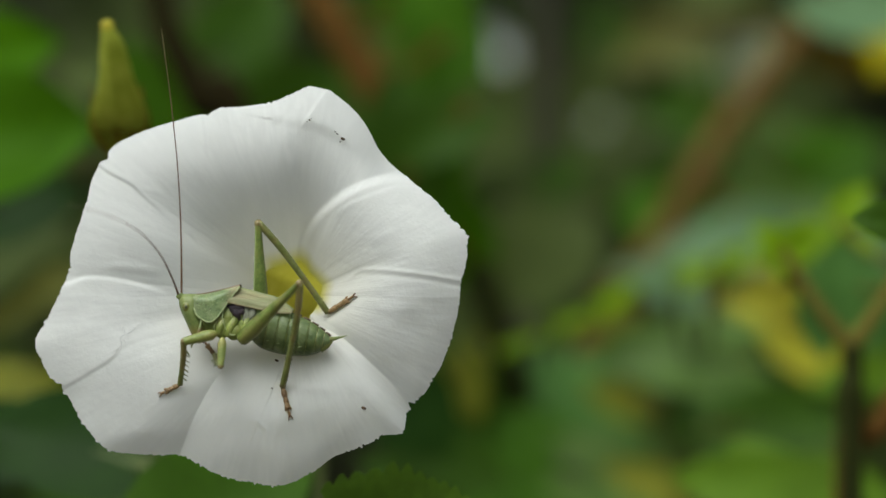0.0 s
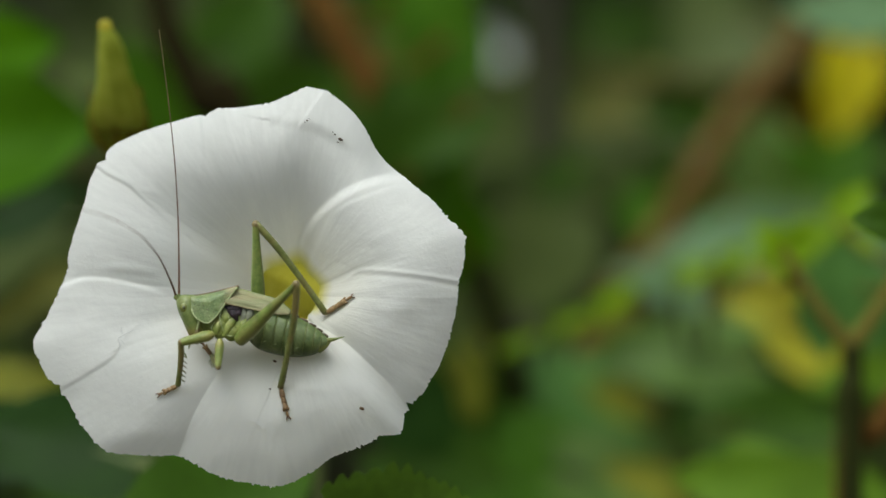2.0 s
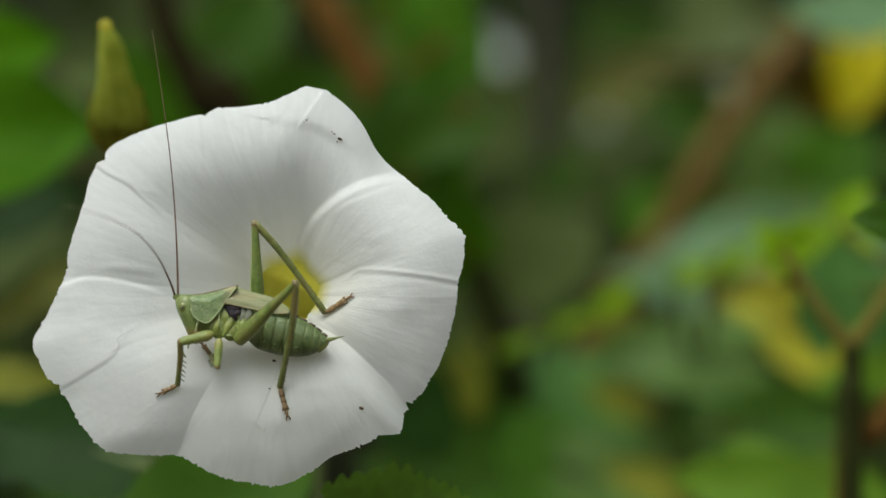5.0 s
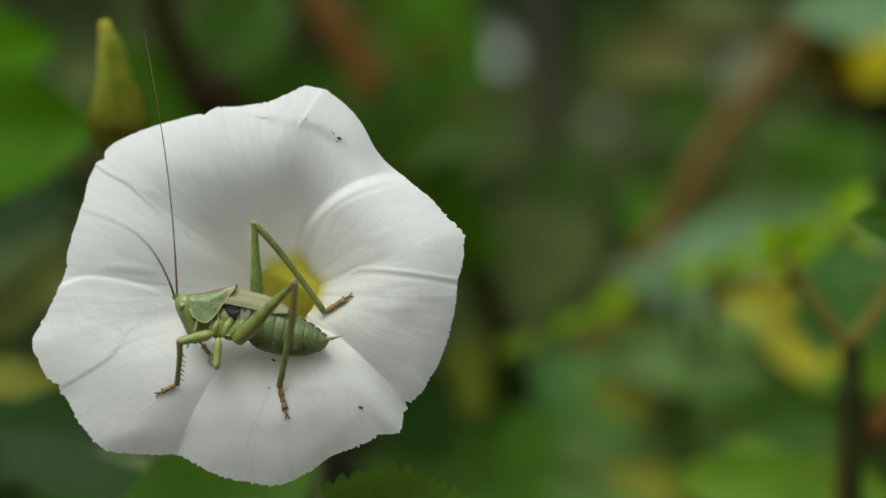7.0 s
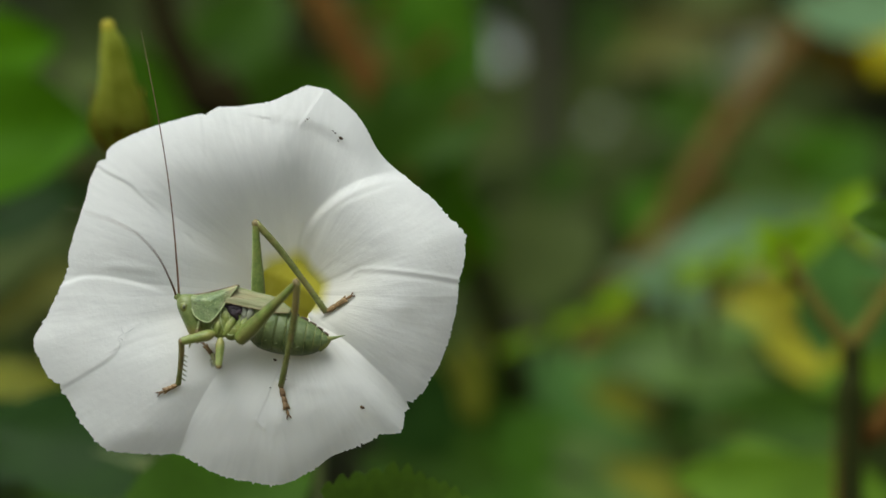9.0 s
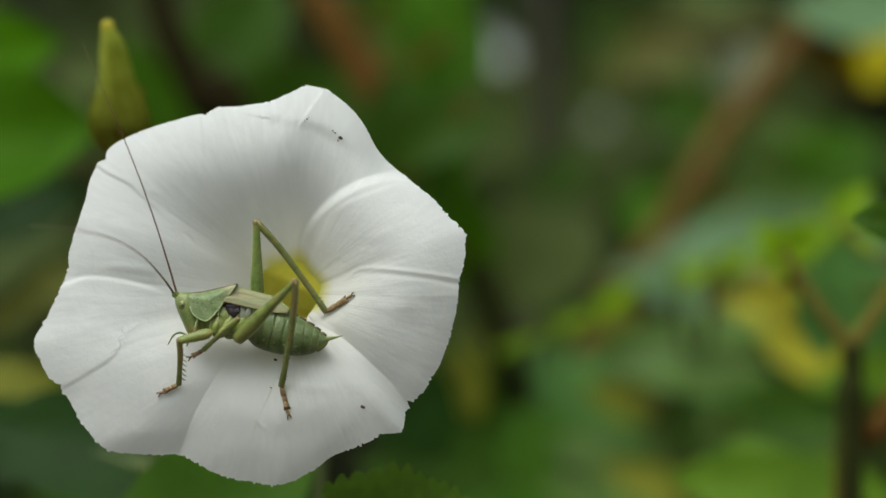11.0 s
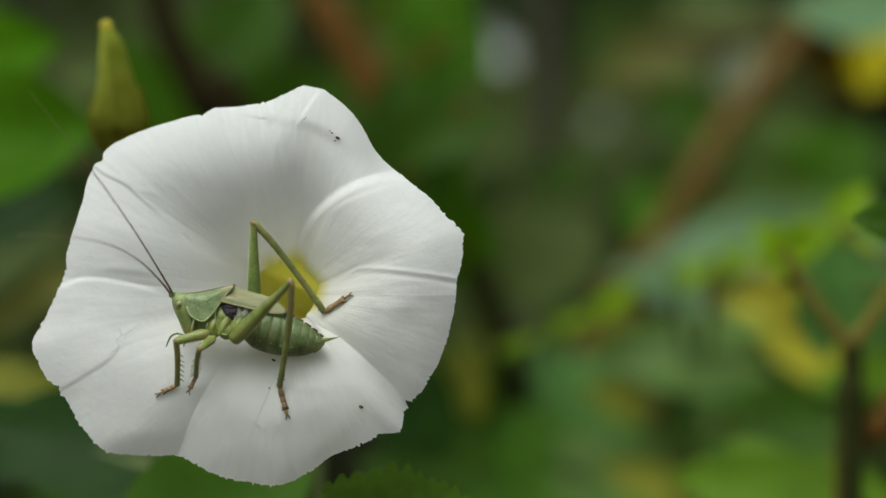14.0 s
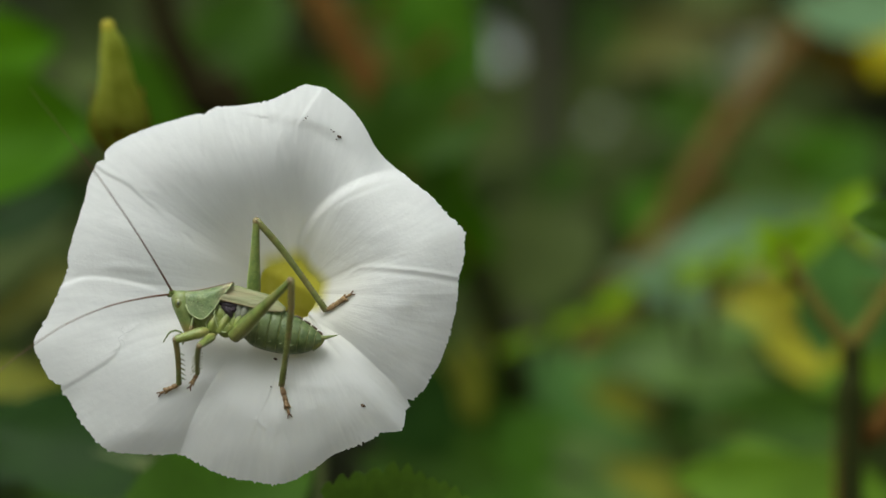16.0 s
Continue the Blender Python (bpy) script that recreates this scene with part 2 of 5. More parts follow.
def spline(points, count):
    """Smooth points through control points (tuples of any length)."""
    pts = [np.array(p, float) for p in points]
    pts = [2 * pts[0] - pts[1]] + pts + [2 * pts[-1] - pts[-2]]
    out = []
    for i in range(count + 1):
        s = i / count * (len(pts) - 3)
        k = min(int(s), len(pts) - 4)
        u = s - k
        a, b, c, d = pts[k:k + 4]
        out.append(0.5 * (2 * b + (c - a) * u + (2 * a - 5 * b + 4 * c - d) * u ** 2 + (3 * b - a - 3 * c + d) * u ** 3))
    return out


def tube(bm, points, radii, seg=8, count=None, mat=0, wide=1.0, cap=True, origin=(0, 0, 0)):
    """A tapering, bending tube. radii: one for each point; wide: how much thicker it is sideways (y)."""
    rows = [(*p, r) for p, r in zip(points, radii)]
    rows = spline(rows, count) if count else [np.array(r, float) for r in rows]
    rings, side = [], None
    for i, row in enumerate(rows):
        a, b = rows[max(i - 1, 0)][:3], rows[min(i + 1, len(rows) - 1)][:3]
        way = Vector(b - a).normalized()
        if side is None:
            side = way.cross(Vector((0, 1, 0)))
            if side.length < 0.1:
                side = way.cross(Vector((1, 0, 0)))
        side = (side - way * side.dot(way)).normalized()
        over = way.cross(side)
        c = Vector(row[:3]) - Vector(origin)
        r = max(row[3], 1e-6)
        rings.append([c + side * (r * math.cos(t)) + over * (r * wide * math.sin(t))
                      for t in (2 * math.pi * k / seg for k in range(seg))])
    return skin(bm, rings, cap, mat)


def ball(bm, centre, rx, ry, rz, seg=14, rings=9, mat=0, turn=0.0):
    c, ct, st = Vector(centre), math.cos(radians(turn)), math.sin(radians(turn))
    out = []
    for j in range(rings + 1):
        v = math.pi * (0.04 + 0.92 * j / rings)
        ring = []
        for i in range(seg):
            t = 2 * math.pi * i / seg
            x, y, z = rx * math.sin(v) * math.cos(t), ry * math.sin(v) * math.sin(t), rz * math.cos(v)
            ring.append(c + Vector((x * ct + z * st, y, -x * st + z * ct)))
        out.append(ring)
    skin(bm, out, True, mat)


def smooth_step(x):
    x = np.clip(x, 0, 1)
    return x * x * (3 - 2 * x)


# ---------------------------------------------------------------- ground and hedge
def ground():
    bm = bmesh.new()
    bmesh.ops.create_grid(bm, x_segments=60, y_segments=60, size=1.0)
    for v in bm.verts:
        r = max(abs(v.co.x), abs(v.co.y))
        far = 400 * r ** 5 + 4 * r
        v.co.x, v.co.y = v.co.x / max(r, 1e-6) * far, v.co.y / max(r, 1e-6) * far
        v.co.z = 0.03 * noise.noise(v.co * 1.3) if far < 30 else 0
    tagged(part("ground", bm, SOIL), "dark soil covered with brown leaf litter", "ground", kind="structure")


def leaf_shape(bm, base, tip, facing, width, mat=0, heart=0.25, teeth=0, fold=0.18, curl=0.12, rows=10, wave=0.03, tooth_depth=0.05):
    """A leaf blade from base to tip, its upper side towards `facing`."""
    base, tip = Vector(base), Vector(tip)
    way = tip - base
    length = way.length
    way.normalize()
    up = Vector(facing)
    up = (up - way * up.dot(way)).normalized()
    side = way.cross(up)
    ph = random.uniform(0, 6)
    grid = []
    for i in range(rows + 1):
        s = i / rows
        w = width / 2 * (max(math.sin(math.pi * min(1, (s * 0.93 + 0.07)) ** 0.75), 0.0) ** 0.8)
        if teeth:
            w *= 1 - tooth_depth + tooth_depth * abs(math.sin(math.pi * teeth * s + 0.9 * math.sin(9 * s + ph))) * (1.5 + 0.6 * math.sin(17 * s + 2 * ph))
        row = []
        for k in range(-4, 5):
            q = k / 4
            back = heart * width * abs(q) ** 1.5 * (1 - s) ** 3
            p = base + way * (s * length - back) + side * (q * w)
            p += up * (fold * w * abs(q) - curl * length * (s - 0.3) ** 2 + wave * length * math.sin(6 * s + 2 * q + ph) * abs(q)
                       + 0.012 * length * math.cos(i * math.pi) * (1 - abs(q)) * 0.5)
            row.append(bm.verts.new(p))
        grid.append(row)
    for a, b in zip(grid, grid[1:]):
        for k in range(8):
            f = bm.faces.new((a[k], a[k + 1], b[k + 1], b[k]))
            f.material_index = mat


def plant(name, foot, label, category, stems, leaves, stem_mat, group="", petiole=0.0012):
    """stems: (points, radius at foot, radius at tip). leaves: (material, base, tip, width, facing, extras)."""
    root = thing(name, foot, label, category, group)
    o = Vector(foot)
    paths = []
    for points, r0, r1, *own in stems:
        bm = bmesh.new()
        k = len(points)
        tube(bm, points, [r0 + (r1 - r0) * i / (k - 1) for i in range(k)], 9, 10 * k, origin=foot)
        part("stem", bm, own[0] if own else stem_mat, root)
        paths += [Vector(p[:3]) for p in spline(points, 10 * k)]
    for mat, base, tip, width, facing, *extra in leaves:
        bm = bmesh.new()
        leaf_shape(bm, Vector(base) - o, Vector(tip) - o, facing, width, **(extra[0] if extra else {}))
        b = Vector(base)
        near = min(paths, key=lambda p: (p - b).length)
        mid = (near + b) / 2 + Vector((0, 0, -0.1 * (near - b).length))
        leaf = part("leaf", bm, mat, root)
        bm = bmesh.new()
        t = (Vector(tip) - b).normalized()
        tube(bm, [near, mid, b, b + t * 0.25 * (Vector(tip) - b).length], [petiole * 1.2, petiole, petiole, petiole * 0.4], 6, 12, origin=foot)
        part("petiole", bm, stem_mat, leaf)
    return root


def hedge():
    """The dim hedge behind: a back sheet with the shade of its depth in its colour, and a thick layer of leaves before
    it.
    """
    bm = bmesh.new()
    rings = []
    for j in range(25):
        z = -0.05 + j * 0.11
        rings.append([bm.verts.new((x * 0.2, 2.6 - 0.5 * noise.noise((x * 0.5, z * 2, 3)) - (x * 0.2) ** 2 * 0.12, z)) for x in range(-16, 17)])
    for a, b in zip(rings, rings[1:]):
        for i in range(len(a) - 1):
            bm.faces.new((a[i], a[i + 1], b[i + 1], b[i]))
    tagged(part("backdrop", bm, HEDGE_DEEP), "dark sheet coloured as the shaded inside of a dense green hedge", "hedge", kind="structure")
    bm = bmesh.new()
    rng = random.Random(5)
    for i in range(2600):
        x, y, z = rng.uniform(-1.3, 1.3), rng.uniform(1.15, 2.3), rng.uniform(0.0, 2.2)
        d = Vector((rng.uniform(-1, 1), rng.uniform(-0.6, 0.3), rng.uniform(-1, 0.5))).normalized()
        size = rng.uniform(0.05, 0.11)
        leaf_shape(bm, (x, y, z), Vector((x, y, z)) + d * size, (rng.uniform(-0.4, 0.4), -0.8, rng.uniform(0, 1)), size * 0.7,
                   mat=rng.choice((0, 0, 0, 0, 1)), rows=4)
    for i in range(1500):
        x = rng.choice((-1, 1)) * rng.uniform(1.2, 3.1)
        y, z = 2.35 - 0.12 * x * x - rng.uniform(0.0, 0.8), rng.uniform(0.0, 2.4)
        d = Vector((rng.uniform(-1, 1), rng.uniform(-0.6, 0.3), rng.uniform(-1, 0.5))).normalized()
        size = rng.uniform(0.07, 0.13)
        leaf_shape(bm, (x, y, z), Vector((x, y, z)) + d * size, (rng.uniform(-0.4, 0.4), -0.8, rng.uniform(0, 1)), size * 0.7, mat=rng.choice((0, 0, 0, 0, 1)), rows=4)
    tagged(part("hedge_leaves", bm, [LEAF_HEDGE, LEAF_DARK, LEAF_MID]), "dense dull green hedge leaves in shade", "hedge leaves", kind="stuff")


def hedge_trunk(x, y, lean, r):
    bm = bmesh.new()
    root = thing("hedge_trunk", (x, y, 0.0), "thin grey-brown trunk inside the hedge", "trunk", "trunks in the hedge")
    tube(bm, [(0, 0, -0.02), (lean * 0.3, 0.02, 0.6), (lean * 0.8, -0.02, 1.2), (lean * 1.2, 0.0, 2.1)], [r * 1.3, r, r * 0.9, r * 0.6], 9, 24)
    trunk = part("trunk", bm, STEM_GREY, root)
    for k in range(5):
        z = 0.7 + 0.25 * k
        d = (-1) ** k
        bm = bmesh.new()
        tube(bm, [(lean * z / 2, 0, z), (lean * z / 2 + d * 0.1, -0.05, z + 0.08), (lean * z / 2 + d * 0.22, -0.08, z + 0.2)], [r * 0.5, r * 0.35, r * 0.15], 7, 12)
        part("twig", bm, STEM_GREY, trunk)


ground()
hedge()
for spec in ((0.115, 1.75, 0.0, 0.016), (0.17, 1.55, -0.02, 0.012), (-0.2, 1.5, 0.05, 0.016), (0.36, 1.5, 0.03, 0.016), (-0.05, 1.6, -0.06, 0.016)):
    hedge_trunk(*spec)

# ---------------------------------------------------------------- bindweed flower
HEART = Vector((-0.0274, 0.0, 0.8915))       # middle of the throat, seen along y
RIM_MID = Vector((-0.0339, 0.0, 0.8936))
FLOWER_FOOT = Vector((-0.0282, 0.118, 0.80))
DEEP, MOUTH = 0.030, 0.165
# rim radius in mm at every 5 degrees
RIM = (30.4, 30.7, 31.9, 32.8, 33.3, 32.2, 31.5, 31.0, 30.3, 30.0, 29.8, 30.1, 31.1, 33.1, 35.0, 36.5, 37.7, 37.8,
       36.5, 35.3, 35.2, 35.5, 36.3, 36.6, 37.5, 38.5, 39.8, 41.1, 42.3, 42.4, 41.8, 40.8, 40.4, 40.5, 40.6, 40.7,
       42.0, 44.1, 46.8, 46.4, 45.2, 43.8, 43.7, 43.4, 42.7, 39.8, 37.1, 34.7, 34.2, 34.2, 34.2, 34.0, 33.8, 33.8,
       33.3, 32.0, 30.9, 29.6, 29.4, 29.5, 29.7, 30.0, 31.5, 29.6, 29.3, 29.6, 29.5, 29.7, 29.7, 29.8, 29.9, 30.1)
# creases on the flower's face, in mm about the throat: way, height of the step, width of its edge, how far the high side
# and the low side run out, share of the height that the low side sinks; the high side lies to the left of the way
STEPS_UPPER = ((((-0.2, 5.0), (1.1, 8.1), (2.3, 10.8), (4.8, 14.3), (8.6, 17.4), (13.1, 19.9), (17.0, 21.0), (20.6, 21.1), (25.0, 20.4)), -1.35, 0.95, 5.5, 5.0, 0.35, 0.3),
               (((6.0, 13.2), (10.5, 16.5), (15.9, 18.6), (19.5, 19.8), (23.0, 19.7)), -0.14, 0.5, 2.0, 1.5, 0.5, 0.3),
               (((7.5, 39.3), (6.1, 37.1), (4.3, 34.2), (2.7, 31.7), (0.7, 28.8)), 0.34, 0.35, 3.0, 1.6, 0.4, 0.4))
STEPS_TIP = ((((-3.0, 31.7), (-0.6, 31.2), (5.0, 30.2), (8.8, 28.2), (11.6, 26.3), (16.9, 24.3)), 0.26, 1.3, 3.0, 3.0, 0.7, 0.4),
             (((-39.0, 25.6), (-34.9, 23.6), (-32.9, 22.2), (-29.1, 20.3), (-26.6, 18.1), (-23.2, 15.0), (-19.8, 11.7)), 0.4, 0.45, 4.0, 2.5, 0.45, 0.55),
             (((-46.0, 1.2), (-40.4, 2.2), (-36.7, 3.4), (-31.0, 3.0), (-24.9, 1.5), (-20.9, -0.2)), -0.34, 0.5, 4.0, 1.7, 0.55, 0.35))
STEPS_SIDE = ((((-28.8, -6.6), (-29.6, -8.1), (-30.7, -10.2), (-33.4, -12.3), (-37.6, -14.7), (-40.5, -16.3), (-46.0, -18.8)), -0.17, 0.45, 4.0, 2.0, 0.4, 0.2),
              (((-30.1, -9.2), (-26.6, -7.5), (-22.4, -6.6), (-17.6, -6.5)), 0.09, 0.6, 2.0, 1.2, 0.4, 0.5),
              (((-17.3, 36.5), (-16.4, 33.6), (-15.5, 27.9), (-15.0, 20.2)), 0.24, 0.5, 3.5, 1.5, 0.4, 0.6))
STEPS = STEPS_UPPER + STEPS_TIP + STEPS_SIDE
# valleys where two lobes meet: way, depth in mm, how far the left and the right wall run out, share of the way over
# which it begins, softness of its bottom
VALLEYS = ((((1.5, -3.4), (3.6, -4.3), (9.6, -7.4), (14.6, -11.7), (18.2, -15.3), (20.3, -18.1), (23.5, -22.5)), 3.8, 3.6, 6.5, 0.4, 0.12),
           (((-11.0, -10.5), (-13.3, -14.6), (-15.3, -17.8), (-17.3, -22.2), (-19.1, -26.3), (-20.8, -31.0)), 0.36, 2.6, 1.8, 0.5, 0.7),
           (((-2.6, -13.8), (-2.1, -19.4), (-1.0, -22.8), (0.6, -27.6), (1.8, -31.8), (2.8, -35.2)), 0.2, 0.9, 0.6, 0.8, 0.1))
# narrow ridges (or grooves, where the height is negative): way, height and half width
RIDGES_LOWER = ((((9.8, 2.4), (11.0, 3.6), (13.8, 4.9), (20.2, 4.5), (25.5, 3.8), (33.5, 2.4)), 0.16, 0.42),
                (((11.0, 2.4), (14.0, 3.9), (20.2, 3.6), (25.5, 2.9), (33.0, 1.5)), -0.12, 0.5),
                (((-5.0, -15.7), (-0.2, -15.9), (5.6, -16.1), (10.1, -16.8)), 0.16, 0.9),
                (((-29.3, -7.8), (-27.9, -5.8), (-26.5, -4.6)), 0.07, 0.35),
                (((-31.0, -8.4), (-29.6, -7.0), (-29.0, -5.2)), 0.06, 0.3))
RIDGES_LEFT = ((((-27.6, 19.6), (-25.0, 19.0), (-22.6, 18.2)), 0.07, 0.5),
               (((-26.3, 17.2), (-24.0, 16.6), (-22.0, 15.2)), 0.06, 0.4),
               (((-19.4, 11.6), (-18.3, 10.6), (-17.2, 9.4)), -0.12, 0.35),
               (((3.2, 37.6), (0.9, 34.8), (-2.0, 31.0)), -0.16, 0.7),
               (((-3.2, -24.0), (-4.8, -22.4), (-5.6, -21.2)), 0.12, 0.5))
RIDGES_TOP = ((((-34.0, 5.6), (-28.0, 5.2), (-22.0, 4.0)), 0.18, 0.8),
              (((-0.6, 31.2), (-1.6, 27.0), (-2.2, 22.0)), 0.12, 0.7),
              (((1.6, 30.8), (1.0, 27.0), (0.2, 23.0)), -0.1, 0.6),
              (((22.6, 13.0), (18.0, 11.2), (13.0, 9.4)), 0.1, 0.9),
              (((28.0, -2.4), (20.0, -2.0), (13.0, -1.4)), 0.1, 1.0))
RIDGES = RIDGES_LOWER + RIDGES_LEFT + RIDGES_TOP
# the lobes that swell between the creases: first and last angle at the rim, their extra angles near the throat, height mm, skew
LOBES = ((174.8, 235.3, 1, -14, 1.7, 1.1), (235.3, 319, -14, 17, 2.0, 0.72), (319, 409.5, 17, 42, 1.6, 2.1), (49.5, 144.4, 42, 2, 0.7, 1), (144.4, 174.8, 2, 1, 1.1, 1))


def rim_radius(deg):
    k = np.asarray(deg) / 5
    i = np.floor(k).astype(int)
    u = k - i
    r = np.array(RIM)
    a, b, c, d = (r[(i + j) % 72] for j in (-1, 0, 1, 2))
    return 0.001 * 0.5 * (2 * b + (c - a) * u + (2 * a - 5 * b + 4 * c - d) * u ** 2 + (3 * b - a - 3 * c + d) * u ** 3)


def beside(way, x, z):
    """How far points lie to the left of a way (mm), and which share of it they have passed."""
    pts = spline(way, 3 * len(way))
    best, off, share = np.full(x.shape, 1e9), np.zeros(x.shape), np.zeros(x.shape)
    for k, (a, b) in enumerate(zip(pts, pts[1:])):
        ux, uz = b - a
        span = math.hypot(ux, uz)
        t = np.clip(((x - a[0]) * ux + (z - a[1]) * uz) / span ** 2, 0, 1)
        dx, dz = x - a[0] - t * ux, z - a[1] - t * uz
        far = np.hypot(dx, dz)
        nearer = far < best
        best = np.where(nearer, far, best)
        off = np.where(nearer, np.copysign(far, ux * dz - uz * dx), off)
        share = np.where(nearer, (k + t) / (len(pts) - 1), share)
    return off, share


def within(way, x, z, reach):
    xs, zs = [p[0] for p in way], [p[1] for p in way]
    return (x > min(xs) - reach) & (x < max(xs) + reach) & (z > min(zs) - reach) & (z < max(zs) + reach)


def creases(x, z):
    """How far the creases lift the petals towards the viewer, in mm."""
    lift = np.zeros(x.shape)
    for way, high, edge, run, low_run, sink, fade in STEPS:
        reach = 2.5 * max(run, low_run)
        near = within(way, x, z, reach)
        if not near.any():
            continue
        off, share = beside(way, x[near], z[near])
        off = off * math.copysign(1, high)
        rim_first = math.hypot(*way[0]) > math.hypot(*way[-1])
        inner = 1 - share if rim_first else share
        up = smooth_step(0.5 + 0.5 * off / edge)
        step = up * np.exp(-(np.clip(off, 0, None) / run) ** 1.3) - sink * (1 - up) * np.exp(-(np.clip(-off, 0, None) / low_run) ** 1.3)
        lift[near] += abs(high) * step * smooth_step(inner / fade)
    for way, deep, left, right, fade, soft in VALLEYS:
        near = within(way, x, z, 4 * max(left, right))
        if near.any():
            off, share = beside(way, x[near], z[near])
            lift[near] -= deep * np.exp(-np.hypot(off, soft) / np.where(off > 0, left, right)) * smooth_step(share / fade)
    for way, high, half in RIDGES:
        near = within(way, x, z, 3 * half)
        if not near.any():
            continue
        off, share = beside(way, x[near], z[near])
        lift[near] += high * np.exp(-(off / half) ** 2) * smooth_step(share / 0.3) * (smooth_step((1 - share) / 0.3) if math.hypot(*way[-1]) < 30 else 1)
    return lift


def petal_depth(deg, rho):
    """How deep the petal lies behind the flower's face at an angle and a share of the radius."""
    deg, rho = np.asarray(deg, float), np.asarray(rho, float)
    r = rim_radius(deg) * rho
    dx = HEART.x - RIM_MID.x + r * np.cos(np.radians(deg))
    dz = HEART.z - RIM_MID.z + r * np.sin(np.radians(deg))
    y = -0.12 * dx + 0.07 * dz + 0.03 * (np.hypot(dz, 0.004) - 0.004) + DEEP * (1 - 0.25 * np.clip(-np.sin(np.radians(deg)), 0, 1)) * np.clip(1 - rho, 0, 1) ** (2.9 - 1.1 * np.sin(np.radians(deg)) + 1.3 * np.clip(-np.sin(np.radians(deg)), 0, 1) + 1.2 * np.clip(np.cos(np.radians(deg + 15)), 0, 1) ** 2 - 0.5 * np.clip(-np.cos(np.radians(deg)), 0, 1) ** 2) + (0.0045 + 0.0035 * np.sin(np.radians(deg))) * rho ** 4 + 0.005 * np.clip(-np.sin(np.radians(deg)), 0, 1) * rho ** 3.2
    for first, last, bend0, bend1, high, skew in LOBES:
        start, end = first + bend0 * (1 - rho), last + bend1 * (1 - rho)
        q = np.clip(((deg - start) % 360) / (end - start), 0, 1)
        y = y - 0.001 * high * np.sin(math.pi * q ** skew) * smooth_step((rho - 0.2) / 0.5)
    y = y - 0.0007 * np.sin(np.radians(deg) * 5 + 0.6) * rho ** 2
    across = np.atleast_1d(1000 * r * np.cos(np.radians(deg)))
    upward = np.atleast_1d(1000 * r * np.sin(np.radians(deg)))
    y = y - 0.001 * creases(across, upward).reshape(np.shape(y))
    return y


def nick(a):
    """Small tears and overlaps where petals meet at the rim."""
    cut = 0.0
    for at, wide, deep in ((318.3, 1.3, -0.03), (143.4, 1.6, -0.022), (201.0, 1.2, -0.02), (172.5, 2.5, -0.012), (18.5, 1.5, 0.012), (85.6, 2.4, 0.010), (79.2, 1.6, 0.006), (115.0, 1.6, -0.010), (111.0, 2.2, 0.006),
                           (21.8, 0.7, -0.014), (23.4, 0.8, 0.010), (20.4, 0.5, 0.010), (317.0, 0.8, 0.012), (303.5, 1.0, -0.012)):
        cut += deep * max(0.0, 1 - abs(a - at) / wide)
    return cut


def petal_point(x, z):
    """The place on the petals behind the point (x, z)."""
    dx, dz = x - HEART.x, z - HEART.z
    deg = math.degrees(math.atan2(dz, dx)) % 360
    return Vector((x, float(petal_depth(deg, math.hypot(dx, dz) / float(rim_radius(deg)))), z))


